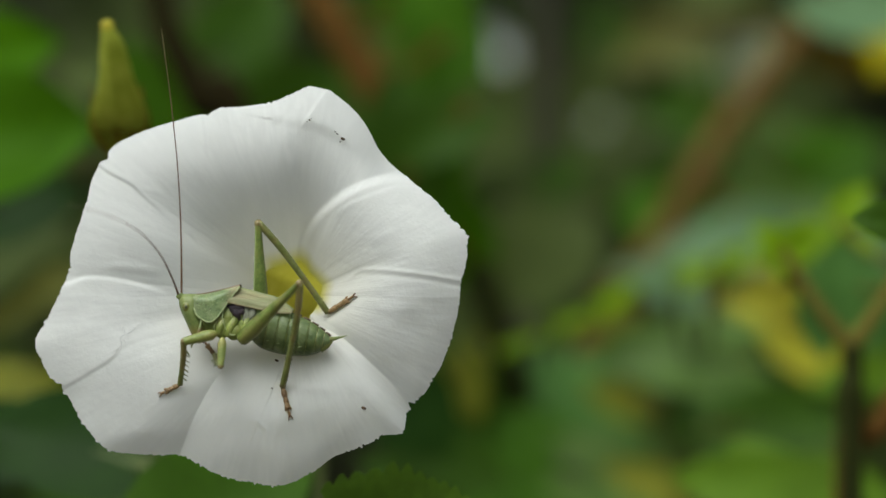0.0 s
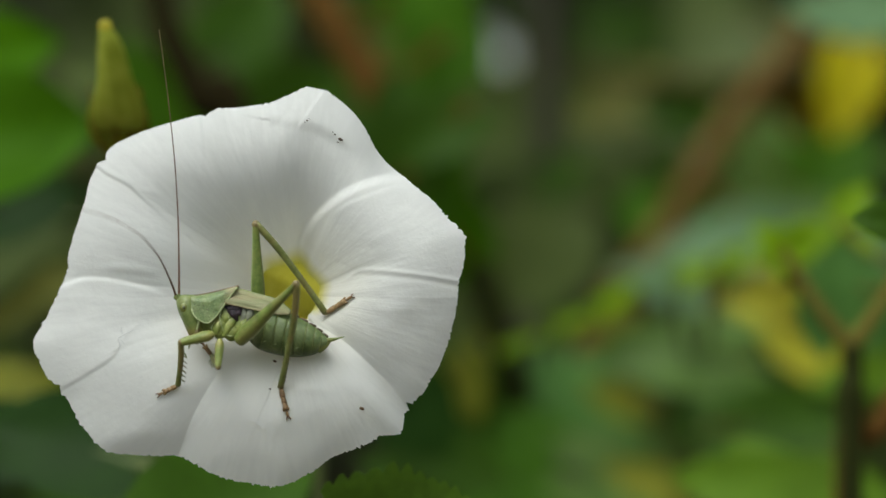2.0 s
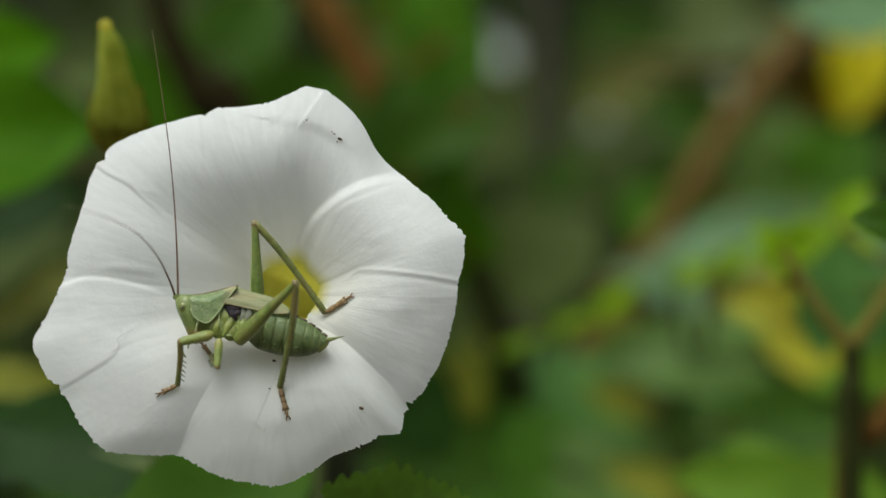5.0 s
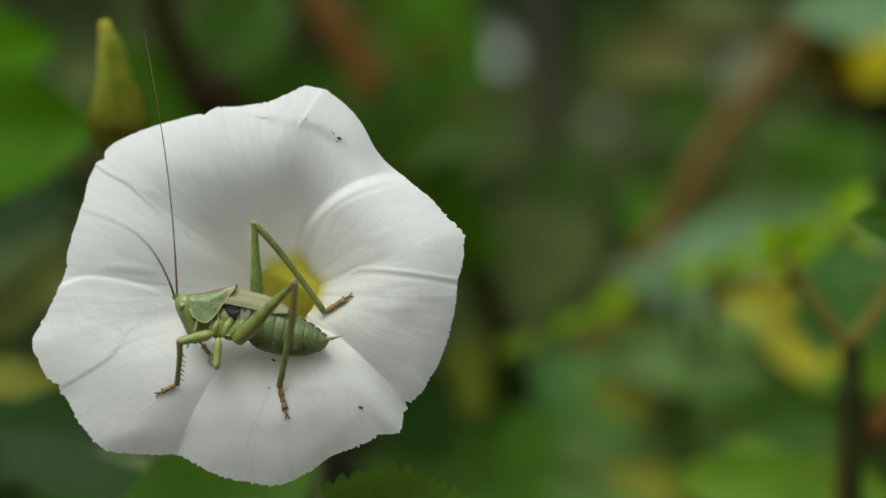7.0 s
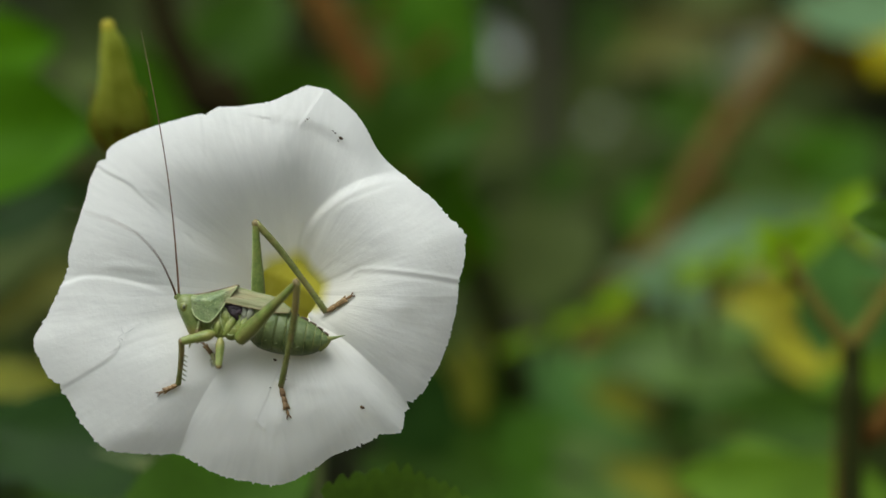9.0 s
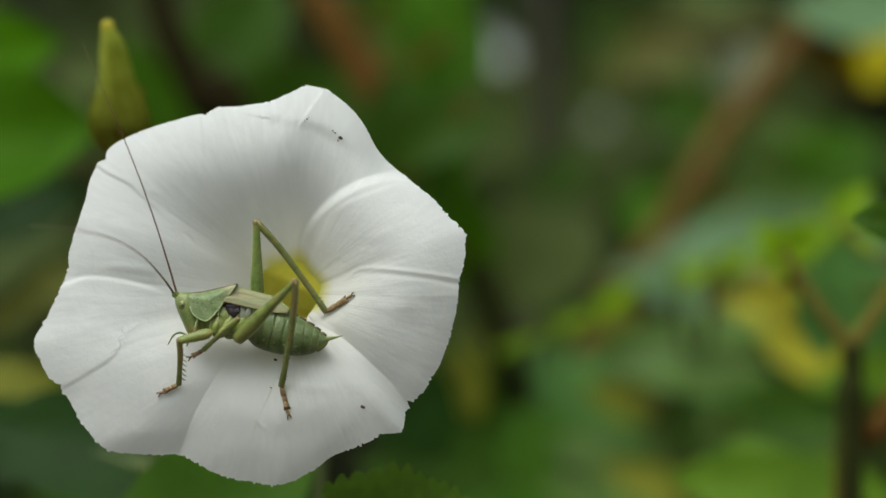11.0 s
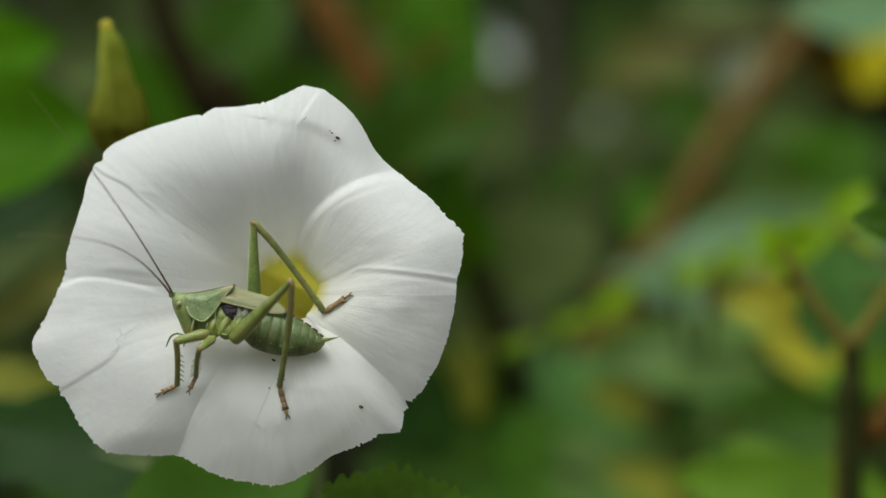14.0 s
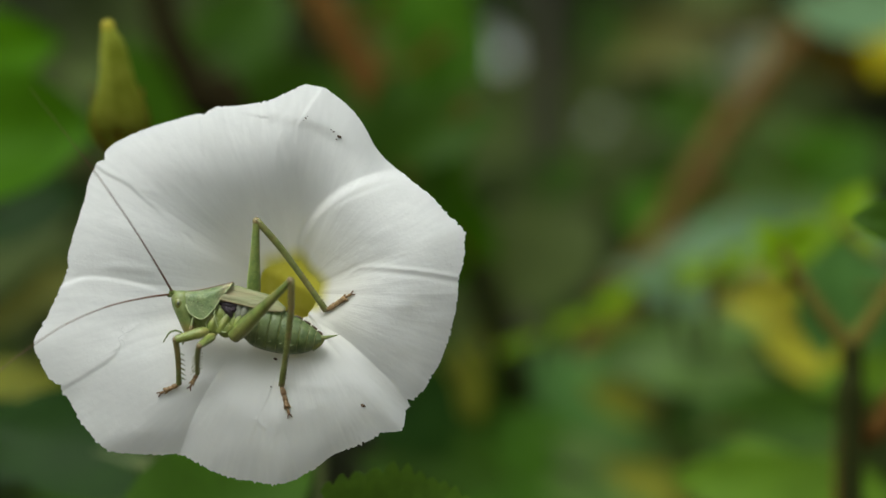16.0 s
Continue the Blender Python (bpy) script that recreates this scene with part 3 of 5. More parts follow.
def flower():
    root = thing("bindweed_flower", FLOWER_FOOT, "fully open white bindweed flower with a yellow-green throat", "flower")
    n_a, n_r = 1080, 110
    deg = np.arange(n_a) * 360 / n_a
    bm = bmesh.new()
    uv = bm.loops.layers.uv.new("UVMap")
    ragged = np.array([1 + (0.35 + 0.65 * smooth_step(abs(a - 105) / 60 - 0.7)) * (0.006 * noise.noise((a * 0.25, 0, 1)) + 0.018 * noise.noise((a * 1.1, 3, 1)) * (0.5 + 1.2 * abs(noise.noise((a * 0.16, 8, 1))))) + nick(a) for a in deg])
    rows = []
    shares = MOUTH + (1 - MOUTH) * np.arange(n_r + 1)[:, None] / n_r
    edges = 1 + (ragged - 1) * shares ** 6
    depth = petal_depth(np.broadcast_to(deg, edges.shape), shares * edges)
    for j in range(n_r + 1):
        rho, edge, y = shares[j, 0], edges[j], depth[j]
        wob = [0.00030 * rho * noise.noise((math.cos(radians(a)) * rho * 6, math.sin(radians(a)) * rho * 6, 7))
               + 0.00010 * rho * noise.noise((math.cos(radians(a)) * 9, math.sin(radians(a)) * 9, rho * 2.5))
               + 0.00003 * rho * noise.noise((math.cos(radians(a)) * 30, math.sin(radians(a)) * 30, rho * 5)) for a in deg]
        r = rim_radius(deg) * rho * edge
        rows.append([bm.verts.new(Vector((HEART.x + r[i] * math.cos(radians(deg[i])), y[i] + wob[i], HEART.z + r[i] * math.sin(radians(deg[i])))) - FLOWER_FOOT)
                     for i in range(n_a)])
    for j in range(n_r):
        for i in range(n_a):
            k = (i + 1) % n_a
            f = bm.faces.new((rows[j][i], rows[j][k], rows[j + 1][k], rows[j + 1][i]))
            for lo, (a, b) in zip(f.loops, ((i, j), (i + 1, j), (i + 1, j + 1), (i, j + 1))):
                lip = 0.14 * float(smooth_step(0.5 - 1.4 * math.sin(radians(360 * a / n_a + 38))))
                lo[uv].uv = (a / n_a, lip + (1 - lip) * b / n_r)
    corolla = part("corolla", bm, PETAL, root, "white funnel of five fused, pleated petals")
    # the throat goes on as a narrowing tube behind the corolla
    bm = bmesh.new()
    y0 = petal_depth(deg[::20], np.full(54, MOUTH))
    rings = []
    for j in range(9):
        s = j / 8
        r = rim_radius(deg[::20]) * MOUTH * (1 - 0.45 * s ** 0.7)
        rings.append([Vector((HEART.x + 0.010 * s + r[i] * math.cos(radians(deg[20 * i])), y0[i] * (1 - s) + s * 0.038,
                              HEART.z - 0.004 * s + r[i] * math.sin(radians(deg[20 * i])))) - FLOWER_FOOT for i in range(54)])
    skin(bm, rings, False)
    bm.faces.new([bm.verts.new(p) for p in rings[-1]])
    part("throat", bm, THROAT, root, "yellow-green throat of the flower")
    # calyx and stalk
    end = Vector((HEART.x + 0.010, 0.038, HEART.z - 0.004))
    for k in range(5):
        a = 2 * math.pi * k / 5 + 0.3
        out = Vector((math.cos(a), 0, math.sin(a)))
        bm = bmesh.new()
        leaf_shape(bm, end + Vector((0, 0.006, 0)) + out * 0.0015 - FLOWER_FOOT, end + Vector((-0.001, -0.008, 0)) + out * 0.0052 - FLOWER_FOOT, out, 0.008, heart=0.1)
        part("sepal", bm, CALYX, root, "green sepal")
    bm = bmesh.new()
    tube(bm, [end - Vector((0, 0.002, 0)), end + Vector((0.003, 0.015, -0.002)), (-0.0262, 0.112, 0.862), FLOWER_FOOT], [0.0032, 0.0016, 0.0012, 0.0013], 9, 30, origin=FLOWER_FOOT)
    part("stalk", bm, STEM_GREEN, root)
    for x, z, s in ((-0.0179, 0.9197, 0.42), (-0.0189, 0.9206, 0.2), (-0.0184, 0.9192, 0.16), (-0.0193, 0.9210, 0.14), (-0.0140, 0.8719, 0.45), (-0.0295, 0.8802, 0.36), (-0.0302, 0.8754, 0.18), (-0.0239, 0.9231, 0.2), (-0.0243, 0.9228, 0.14), (-0.0236, 0.9234, 0.12)):
        p = petal_point(x, z)
        bm = bmesh.new()
        ball(bm, p - FLOWER_FOOT + Vector((0, -0.0002 * s, 0)), 0.0011 * s, 0.0006 * s, 0.0006 * s, 8, 5, turn=25)
        part("speck", bm, SPECK, corolla, "tiny dark speck of dirt")
    # thin grey lines painted as the shading of a crumple in the petal
    for way, r in ((((-0.0578, 0.000, 0.8815), (-0.0572, 0.000, 0.8830), (-0.0576, 0.000, 0.8841), (-0.0567, 0.000, 0.8849), (-0.0571, 0.000, 0.8859), (-0.0561, 0.000, 0.8867)), 0.00004),
                   (((-0.0567, 0.000, 0.8849), (-0.0556, 0.000, 0.8853), (-0.0548, 0.000, 0.8860)), 0.00004), (((-0.0576, 0.000, 0.8841), (-0.0568, 0.000, 0.8837), (-0.0563, 0.000, 0.8829)), 0.00004)):
        bm = bmesh.new()
        pts = [petal_point(q[0], q[2]) - FLOWER_FOOT for q in way]
        tube(bm, pts, [r * 0.3] + [r] * (len(pts) - 2) + [r * 0.2], 6, 5 * len(pts))
        part("crease_shade", bm, CREASE_SHADE, corolla, "fine jagged crease, its shade drawn as a grey line")
    return root


FLOWER = flower()

# ---------------------------------------------------------------- bush-cricket
CRICKET_AT = Vector((-0.0333, -0.0012, 0.8841))
MM = 0.001


def mm(p):
    return Vector(p) * MM


def body_part(name, rings, mat, root, label="", parent=None):
    bm = bmesh.new()
    skin(bm, [[mm(p) for p in r] for r in rings])
    return part(name, bm, mat, parent or root, label)


def hoop(x0, z0, x1, z1, wide, seg=20, y=0.0, flat=1.0):
    """An oval ring whose top is (x0, z0) and bottom (x1, z1), wide to both sides."""
    out = []
    for k in range(seg):
        t = 2 * math.pi * k / seg
        c, s = math.cos(t), math.sin(t)
        h = 0.5 + 0.5 * c
        out.append((x1 + (x0 - x1) * h, y + wide * math.copysign(abs(s) ** flat, s), z1 + (z0 - z1) * h))
    return out


def between(stations, count):
    return spline(stations, count)


def leg(root, kind, hip, knee, ankle, tip, thick, thin, femur_mat, tibia_mat, spines, shape=(0.7, 1.0, 0.62, 0.4, 0.42)):
    """A leg in three parts, each with its origin at its upper joint; returns what is needed to move it.
    spines: pairs along the tibia, long ones under it, or (negative) short dark ones on both sides."""
    hip, knee, ankle, tip = (Vector(p) for p in (hip, knee, ankle, tip))
    bm = bmesh.new()
    span = knee - hip
    tube(bm, [mm(span * s) for s in (0, 0.2, 0.55, 0.85, 1.0)], [thick * MM * k for k in shape], 12, 26)
    femur = part(kind + "_femur", bm, femur_mat, root)
    bm = bmesh.new()
    ball(bm, mm(span * 0.985), thin * 1.15 * MM, thin * 1.1 * MM, thin * 1.2 * MM, 10, 6)
    part("knee", bm, KNEE, femur, "brownish knee joint")
    low = span.cross(Vector((0, 1, 0))).normalized()
    low = low if low.z < 0 or abs(low.z) < 0.2 and low.x > 0 else -low
    for name, way, near, mat, width in (("femur_edge", 1, -0.42, SKIN_PALE, 1.0 if kind == "hind" else 0.45), ("femur_ridge", -1, -0.3, KNEE, 0.55)):
        bm = bmesh.new()
        tube(bm, [mm(span * q + low * way * thick * k * 0.88 + Vector((0, near * thick * k, 0))) for q, k in zip((0.03, 0.2, 0.55, 0.85, 0.97), shape)],
             [r * width * MM for r in (0.1, 0.16, 0.12, 0.1, 0.06)], 7, 18)
        part(name, bm, mat, femur, "pale lower edge" if way > 0 else "brownish upper edge")
    if spines < 0:
        for k in range(15):
            q = 0.30 + 0.62 * k / 14
            wide = thick * np.interp(q, (0, 0.2, 0.55, 0.85, 1.0), shape)
            a = span * q + low * wide * 0.92 + Vector((0, -0.25 * wide, 0))
            bm = bmesh.new()
            tube(bm, [mm(a), mm(a + low * 0.16 + span.normalized() * 0.08)], [0.075 * MM, 0.02 * MM], 5)
            part("spine", bm, SPINE_DARK, femur)
    bm = bmesh.new()
    span = ankle - knee
    bend = span.cross(Vector((0, 1, 0))).normalized() * 0.02 * span.length
    tube(bm, [mm(p) for p in (Vector(), span * 0.3 + bend, span * 0.7 + bend * 0.6, span)], [thin * MM, thin * 0.95 * MM, thin * 0.82 * MM, thin * 0.92 * MM], 10, 20)
    tibia = part(kind + "_tibia", bm, tibia_mat, root)
    side = span.cross(Vector((0, 1, 0))).normalized()
    rng = random.Random(int(100 * thick) + len(kind))
    for k in range(abs(spines)):
        s = (0.3 if spines > 0 else 0.12) + (0.66 if spines > 0 else 0.85) * k / abs(spines)
        for turn in (-1, 1):
            s2 = min(s + rng.uniform(-0.012, 0.012), 0.98)
            over = turn if spines < 0 or kind == "mid" else 1
            a = span * s2 + bend * math.sin(math.pi * s2) + side * thin * 0.7 * over + (Vector((0, -0.45 * thin, 0)) if spines < 0 else Vector())
            size = rng.uniform(0.8, 1.0) if spines > 0 else rng.uniform(0.10, 0.19) * (2.6 if s2 > 0.86 else 1)
            b = a + (side * over * 0.85 + Vector((0, turn * 0.45 if spines > 0 else -0.5, 0)) + span.normalized() * 0.6) * size
            bm = bmesh.new()
            tube(bm, [mm(a), mm((a + b) / 2), mm(b)], [0.10 * MM, 0.07 * MM, 0.02 * MM], 5)
            part("spine", bm, tibia_mat if spines > 0 else SPINE_DARK, tibia)
    span = tip - ankle
    down = Vector((0, 0.9, -0.25)).normalized()
    flat = span.cross(down).normalized()
    tarsus = None
    for k, (s0, s1, w) in enumerate(((0, 0.33, 0.88), (0.27, 0.52, 0.8), (0.46, 0.74, 0.95), (0.68, 0.95, 0.46))):
        bm = bmesh.new()
        a, b = span * s0, span * s1
        tube(bm, [mm(a), mm(a * 0.75 + b * 0.25), mm(a * 0.25 + b * 0.75), mm(b)], [thin * w * k2 * MM for k2 in (0.5, 0.68, 0.95, 0.5)], 9, 10, wide=1.15)
        if tarsus is None:
            tarsus = part(kind + "_tarsus", bm, FOOT, root, "brown segmented foot")
        else:
            part("foot_segment", bm, FOOT, tarsus)
        if k < 3:
            for turn in (-1, 1):
                bm = bmesh.new()
                c = b - span.normalized() * 0.12 + flat * turn * thin * w * (0.6 if k < 2 else 0.72) - down * 0.1
                tube(bm, [mm(c - span.normalized() * 0.35 - flat * turn * 0.2), mm(c), mm(c + span.normalized() * (0.15 if k < 2 else 0.3) + flat * turn * 0.06)],
                     [thin * 0.26 * MM, thin * 0.36 * MM, thin * 0.14 * MM], 7, 7)
                part("foot_pad", bm, FOOT, tarsus, "rounded brown foot pad")
    for turn in (-1, 1):
        bm = bmesh.new()
        a, ahead = span * 0.92, span.normalized()
        tube(bm, [mm(a), mm(a + ahead * 0.4 + flat * turn * 0.26), mm(a + ahead * 0.7 + flat * turn * 0.36 + down * 0.2), mm(a + ahead * 0.8 + flat * turn * 0.3 + down * 0.5)],
             [0.15 * MM, 0.12 * MM, 0.08 * MM, 0.025 * MM], 6, 10)
        part("claw", bm, CLAW, tarsus, "brown hooked claw")
    for ob, p in ((femur, hip), (tibia, knee), (tarsus, ankle)):
        ob.location = mm(p)
    return dict(femur=femur, tibia=tibia, tarsus=tarsus, hip=hip, knee=knee, ankle=ankle)


def feeler(root, length, bow, base, fine=1.0):
    bm = bmesh.new()
    pts = [(bow * math.sin(math.pi * min(s * 1.0, 1)) * (1 - 0.3 * s), 0, length * s) for s in (0, 0.12, 0.3, 0.5, 0.7, 0.85, 1.0)]
    tube(bm, [mm(p) for p in pts], [r * MM for r in (0.22, 0.17, 0.135 * fine, 0.11 * fine, 0.09 * fine, 0.07 * fine, 0.05 * fine)], 7, 60)
    ob = part("antenna", bm, ANTENNA, root, "long thin reddish-brown antenna")
    bm = bmesh.new()
    ball(bm, mm((0, 0, 0.3)), 0.42 * MM, 0.42 * MM, 0.62 * MM, 9, 6)
    part("antenna_base", bm, LEG_GREEN, ob)
    ob.location = mm(base)
    return ob


def cricket():
    root = thing("bush_cricket", CRICKET_AT, "pale green bush-cricket with long antennae, standing on the white flower", "cricket")
    got = {"root": root}
    # head
    stations = between([(-12.7, 7.9, -11.4, 8.0, 0.9), (-13.3, 7.0, -9.7, 7.7, 1.9), (-13.1, 5.3, -9.0, 5.4, 2.3), (-12.1, 3.0, -8.6, 3.0, 2.1),
                        (-11.2, 1.0, -8.2, 1.0, 1.7), (-10.4, 0.0, -8.4, -0.2, 1.0)], 14)
    head = body_part("head", [[(0.5 * (a + c) + 0.5 * (a - c) * math.cos(t), w * math.sin(t), 0.5 * (b + d) + 0.5 * (b - d) * math.cos(t))
                               for t in (2 * math.pi * k / 18 for k in range(18))] for a, b, c, d, w in stations], SKIN_HEAD, root)
    for side in (-1, 1):
        bm = bmesh.new()
        ball(bm, mm((-11.7, side * 1.75, 5.75)), 0.85 * MM, 0.6 * MM, 0.95 * MM, 14, 8)
        eye = part("eye", bm, EYE, head, "small olive compound eye")
        bm = bmesh.new()
        ball(bm, mm((-11.8, side * 2.27, 5.75)), 0.30 * MM, 0.18 * MM, 0.34 * MM, 10, 6)
        part("eye_spot", bm, PUPIL, head)
    bm = bmesh.new()
    tube(bm, [mm(p) for p in ((-12.9, 0, 7.4), (-13.3, 0, 7.7), (-13.2, 0, 8.0))], [0.7 * MM, 0.5 * MM, 0.2 * MM], 8, 6)
    part("fastigium", bm, LEG_GREEN, head)
    for side in (-1, 1):
        bm = bmesh.new()
        tube(bm, [mm(p) for p in ((-8.9, side * 2.05, 4.6), (-9.3, side * 2.1, 2.6), (-9.8, side * 1.6, 0.9))], [0.18 * MM, 0.22 * MM, 0.15 * MM], 7, 10)
        part("cheek_ridge", bm, SKIN_PALE, head)
    bm = bmesh.new()
    tube(bm, [mm(p) for p in ((-10.0, 0, 0.9), (-9.6, 0, 0.0), (-9.2, 0, -0.5))], [1.1 * MM, 0.95 * MM, 0.5 * MM], 9, 8)
    part("mouthparts", bm, LEG_OLIVE, head)
    got["palps"] = []
    for at, pts in (((-11.2, -1.2, 0.6), ((0, 0, 0), (-1.1, -0.3, 0.35), (-2.2, -0.4, -0.1), (-3.2, -0.4, -1.7))),
                    ((-10.4, -1.6, 0.2), ((0, 0, 0), (-0.3, -0.2, -0.8), (-0.6, -0.2, -1.7)))):
        bm = bmesh.new()
        tube(bm, [mm(p) for p in pts], [0.17 * MM] * (len(pts) - 1) + [0.1 * MM], 7, 12)
        palp = part("palp", bm, LEG_GREEN, root, "thin jointed mouth palp")
        palp.location = mm(at)
        got["palps"].append(palp)
    # pronotum: a saddle over the back with hanging side lobes
    top = between([(-10.6, 7.8), (-8.3, 8.1), (-5.5, 8.75), (-2.4, 9.55)], 20)
    low = between([(-10.4, 5.6), (-9.9, 4.3), (-8.6, 3.35), (-7.4, 3.1), (-6.0, 4.3), (-4.4, 6.6), (-2.4, 9.35)], 20)
    bm = bmesh.new()
    rows = []
    for i, (tp, lw) in enumerate(zip(top, low)):
        s = i / 20
        w = 2.5 + 0.35 * math.sin(math.pi * s) - 0.6 * max(0, s - 0.75) * 4 * 0.5
        row = []
        for k in range(-10, 11):
            q = abs(k) / 10
            y = math.copysign(w * min(1.0, math.sin(min(q * 2.3, 1) * math.pi / 2)) + 0.15 * q, k) if k else 0
            z = q ** 1.6
            row.append(bm.verts.new(mm((tp[0] + (lw[0] - tp[0]) * z, y, tp[1] + (lw[1] - tp[1]) * z))))
        rows.append(row)
    for a, b in zip(rows, rows[1:]):
        for k in range(20):
            bm.faces.new((a[k], a[k + 1], b[k + 1], b[k]))
    pron = part("pronotum", bm, SKIN_SIDE, root, "saddle-shaped green neck shield")
    for side in (-1, 1):
        bm = bmesh.new()
        pts = []
        for i, lw in enumerate(low):
            s = i / 20
            w = 2.5 + 0.35 * math.sin(math.pi * s) - 0.6 * max(0, s - 0.75) * 4 * 0.5
            pts.append(mm((lw[0], side * (w + 0.17), lw[1])))
        tube(bm, pts, [0.11 * MM] * len(pts), 6)
        part("shield_edge", bm, SKIN_PALE, pron, "pale raised edge of the shield")
    rng = random.Random(11)
    for k in range(46):
        i, q = rng.randint(2, 17), rng.uniform(0.35, 0.92)
        tp, lw = top[i], low[i]
        z = q ** 1.6
        s = i / 20
        w = 2.5 + 0.35 * math.sin(math.pi * s) - 0.6 * max(0, s - 0.75) * 4 * 0.5
        at = (tp[0] + (lw[0] - tp[0]) * z, -(w * min(1.0, math.sin(min(q * 2.3, 1) * math.pi / 2)) + 0.15 * q) - 0.01, tp[1] + (lw[1] - tp[1]) * z)
        bm = bmesh.new()
        r = rng.uniform(0.05, 0.11)
        ball(bm, mm(at), r * MM, 0.03 * MM, r * MM, 7, 4)
        part("shield_fleck", bm, BACK_MARK if k % 3 == 0 else SKIN_PALE, pron)
    bm = bmesh.new()
    tube(bm, [mm((p[0], 0, p[1] + 0.02)) for p in top], [0.12 * MM] * len(top), 6, wide=3.0)
    part("shield_ridge", bm, RIDGE, pron, "reddish-brown ridge line along the back")
    # thorax under the shield, coxae
    body_part("thorax", [hoop(*s[:4], s[4]) for s in between([(-9.4, 6.0, -9.0, 1.3, 1.4), (-6.6, 7.6, -7.1, 0.7, 2.15), (-3.5, 8.0, -4.2, 0.3, 2.3),
                                                              (-0.6, 7.4, -1.0, 0.0, 2.3), (2.6, 6.6, 1.8, 0.4, 2.2)], 16)], SKIN, root)
    for x0, z0, x1, z1, r in ((-5.0, 3.8, -6.2, 0.9, 0.8), (-2.6, 4.4, -4.6, 0.6, 0.8), (-0.6, 4.6, -1.6, 0.3, 0.85)):
        for side in (-1, 1):
            bm = bmesh.new()
            tube(bm, [mm((x0, side * 1.7, z0)), mm(((x0 + x1) / 2 - 0.2, side * 2.15, (z0 + z1) / 2)), mm((x1, side * 2.1, z1))], [0.75 * r * MM, r * MM, 0.7 * r * MM], 9, 10)
            part("coxa", bm, LEG_PALE, root)
    for c, r in (((-5.4, -1.5, 2.3), (1.6, 1.15, 2.2)), ((-3.4, -1.6, 1.4), (1.5, 1.1, 1.6)), ((-1.9, -1.6, 2.4), (1.2, 0.95, 1.9)), ((-4.4, -1.5, 3.9), (1.5, 1.05, 1.6))):
        bm = bmesh.new()
        ball(bm, mm(c), *(k * MM for k in r), 14, 9, turn=12)
        part("thorax_plate", bm, LEG_PALE, root, "pale yellowish-green plate of the breast")
    for pts, r in ((((-5.1, -2.5, 6.0), (-5.4, -2.8, 3.8), (-4.6, -2.4, 1.0)), 0.13), (((-3.9, -2.5, 4.4), (-3.5, -2.6, 2.5), (-2.6, -2.3, 0.6)), 0.12),
                   (((-6.2, -2.4, 3.4), (-6.9, -2.6, 2.2), (-6.4, -2.3, 0.8)), 0.11), (((-4.6, -2.6, 1.5), (-3.8, -2.6, 0.8), (-2.7, -2.4, 1.0)), 0.2)):
        bm = bmesh.new()
        tube(bm, [mm(p) for p in pts], [0.4 * r * MM, 0.75 * r * MM, 0.4 * r * MM], 7, 10)
        part("pleural_ridge", bm, SKIN_PALE, root, "pale ridge on the flank")
    for side in (-1, 1):
        bm = bmesh.new()
        tube(bm, [mm((-9.4, side * 1.5, 2.6)), mm((-9.5, side * 1.75, 1.4)), mm((-9.9, side * 1.0, 0.2))], [0.2 * MM, 0.42 * MM, 0.15 * MM], 8, 10)
        part("jaw", bm, KNEE, head, "brownish jaw")
    bm = bmesh.new()
    for pts, r in ((((-4.6, -2.0, 5.9), (-3.2, -2.35, 5.6), (-1.6, -2.2, 5.5)), (0.25, 0.62, 0.4)), (((-3.9, -2.1, 5.5), (-3.0, -2.4, 4.7), (-2.4, -2.3, 3.4)), (0.55, 0.75, 0.2)),
                   (((-2.6, -2.2, 5.3), (-2.0, -2.35, 4.8), (-1.7, -2.3, 4.4)), (0.5, 0.55, 0.2))):
        tube(bm, [mm(p) for p in pts], [k * MM for k in r], 10, 12, wide=0.8)
    part("flank_patch", bm, DARK_PATCH, root, "purple-black patch under the wing")
    bm = bmesh.new()
    for pts, r in ((((-1.2, -2.1, 5.8), (-1.2, -2.3, 4.2), (-1.9, -2.2, 2.7)), (0.4, 0.62, 0.2)), (((0.0, -2.1, 5.6), (-0.3, -2.3, 4.2), (-1.0, -2.2, 2.8)), (0.5, 0.7, 0.3))):
        tube(bm, [mm(p) for p in pts], [k * MM for k in r], 10, 12, wide=0.7)
    part("flank_membrane", bm, GREY_PATCH, root, "greyish membrane on the flank")
    # abdomen: overlapping rings
    spine_line = between([(0.0, 6.6, -0.8, 0.2, 2.1), (3.0, 6.3, 1.2, -1.6, 2.7), (6.0, 5.0, 4.4, -2.6, 2.9), (9.0, 3.6, 7.8, -3.0, 2.7),
                          (11.6, 2.0, 10.8, -2.6, 2.1), (13.5, 0.4, 13.2, -1.3, 1.1)], 45)
    abdomen = body_part("abdomen", [hoop(*s[:4], s[4] * 0.96, 24) for s in spine_line], SKIN_BELLY, root, "plump green segmented abdomen")
    for k in range(9):
        seg = spine_line[k * 5:k * 5 + 6]
        rings = []
        for i, s in enumerate(seg):
            g = 1 + 0.035 * math.sin(i / 5 * math.pi * 0.75)
            cx, cz = (s[0] + s[2]) / 2, (s[1] + s[3]) / 2
            rings.append(hoop(cx + (s[0] - cx) * g, cz + (s[1] - cz) * g, cx + (s[2] - cx) * g * 0.97, cz + (s[3] - cz) * g * 0.97, s[4] * g, 28))
        body_part("tergite", rings, SKIN_BELLY, root, parent=abdomen)
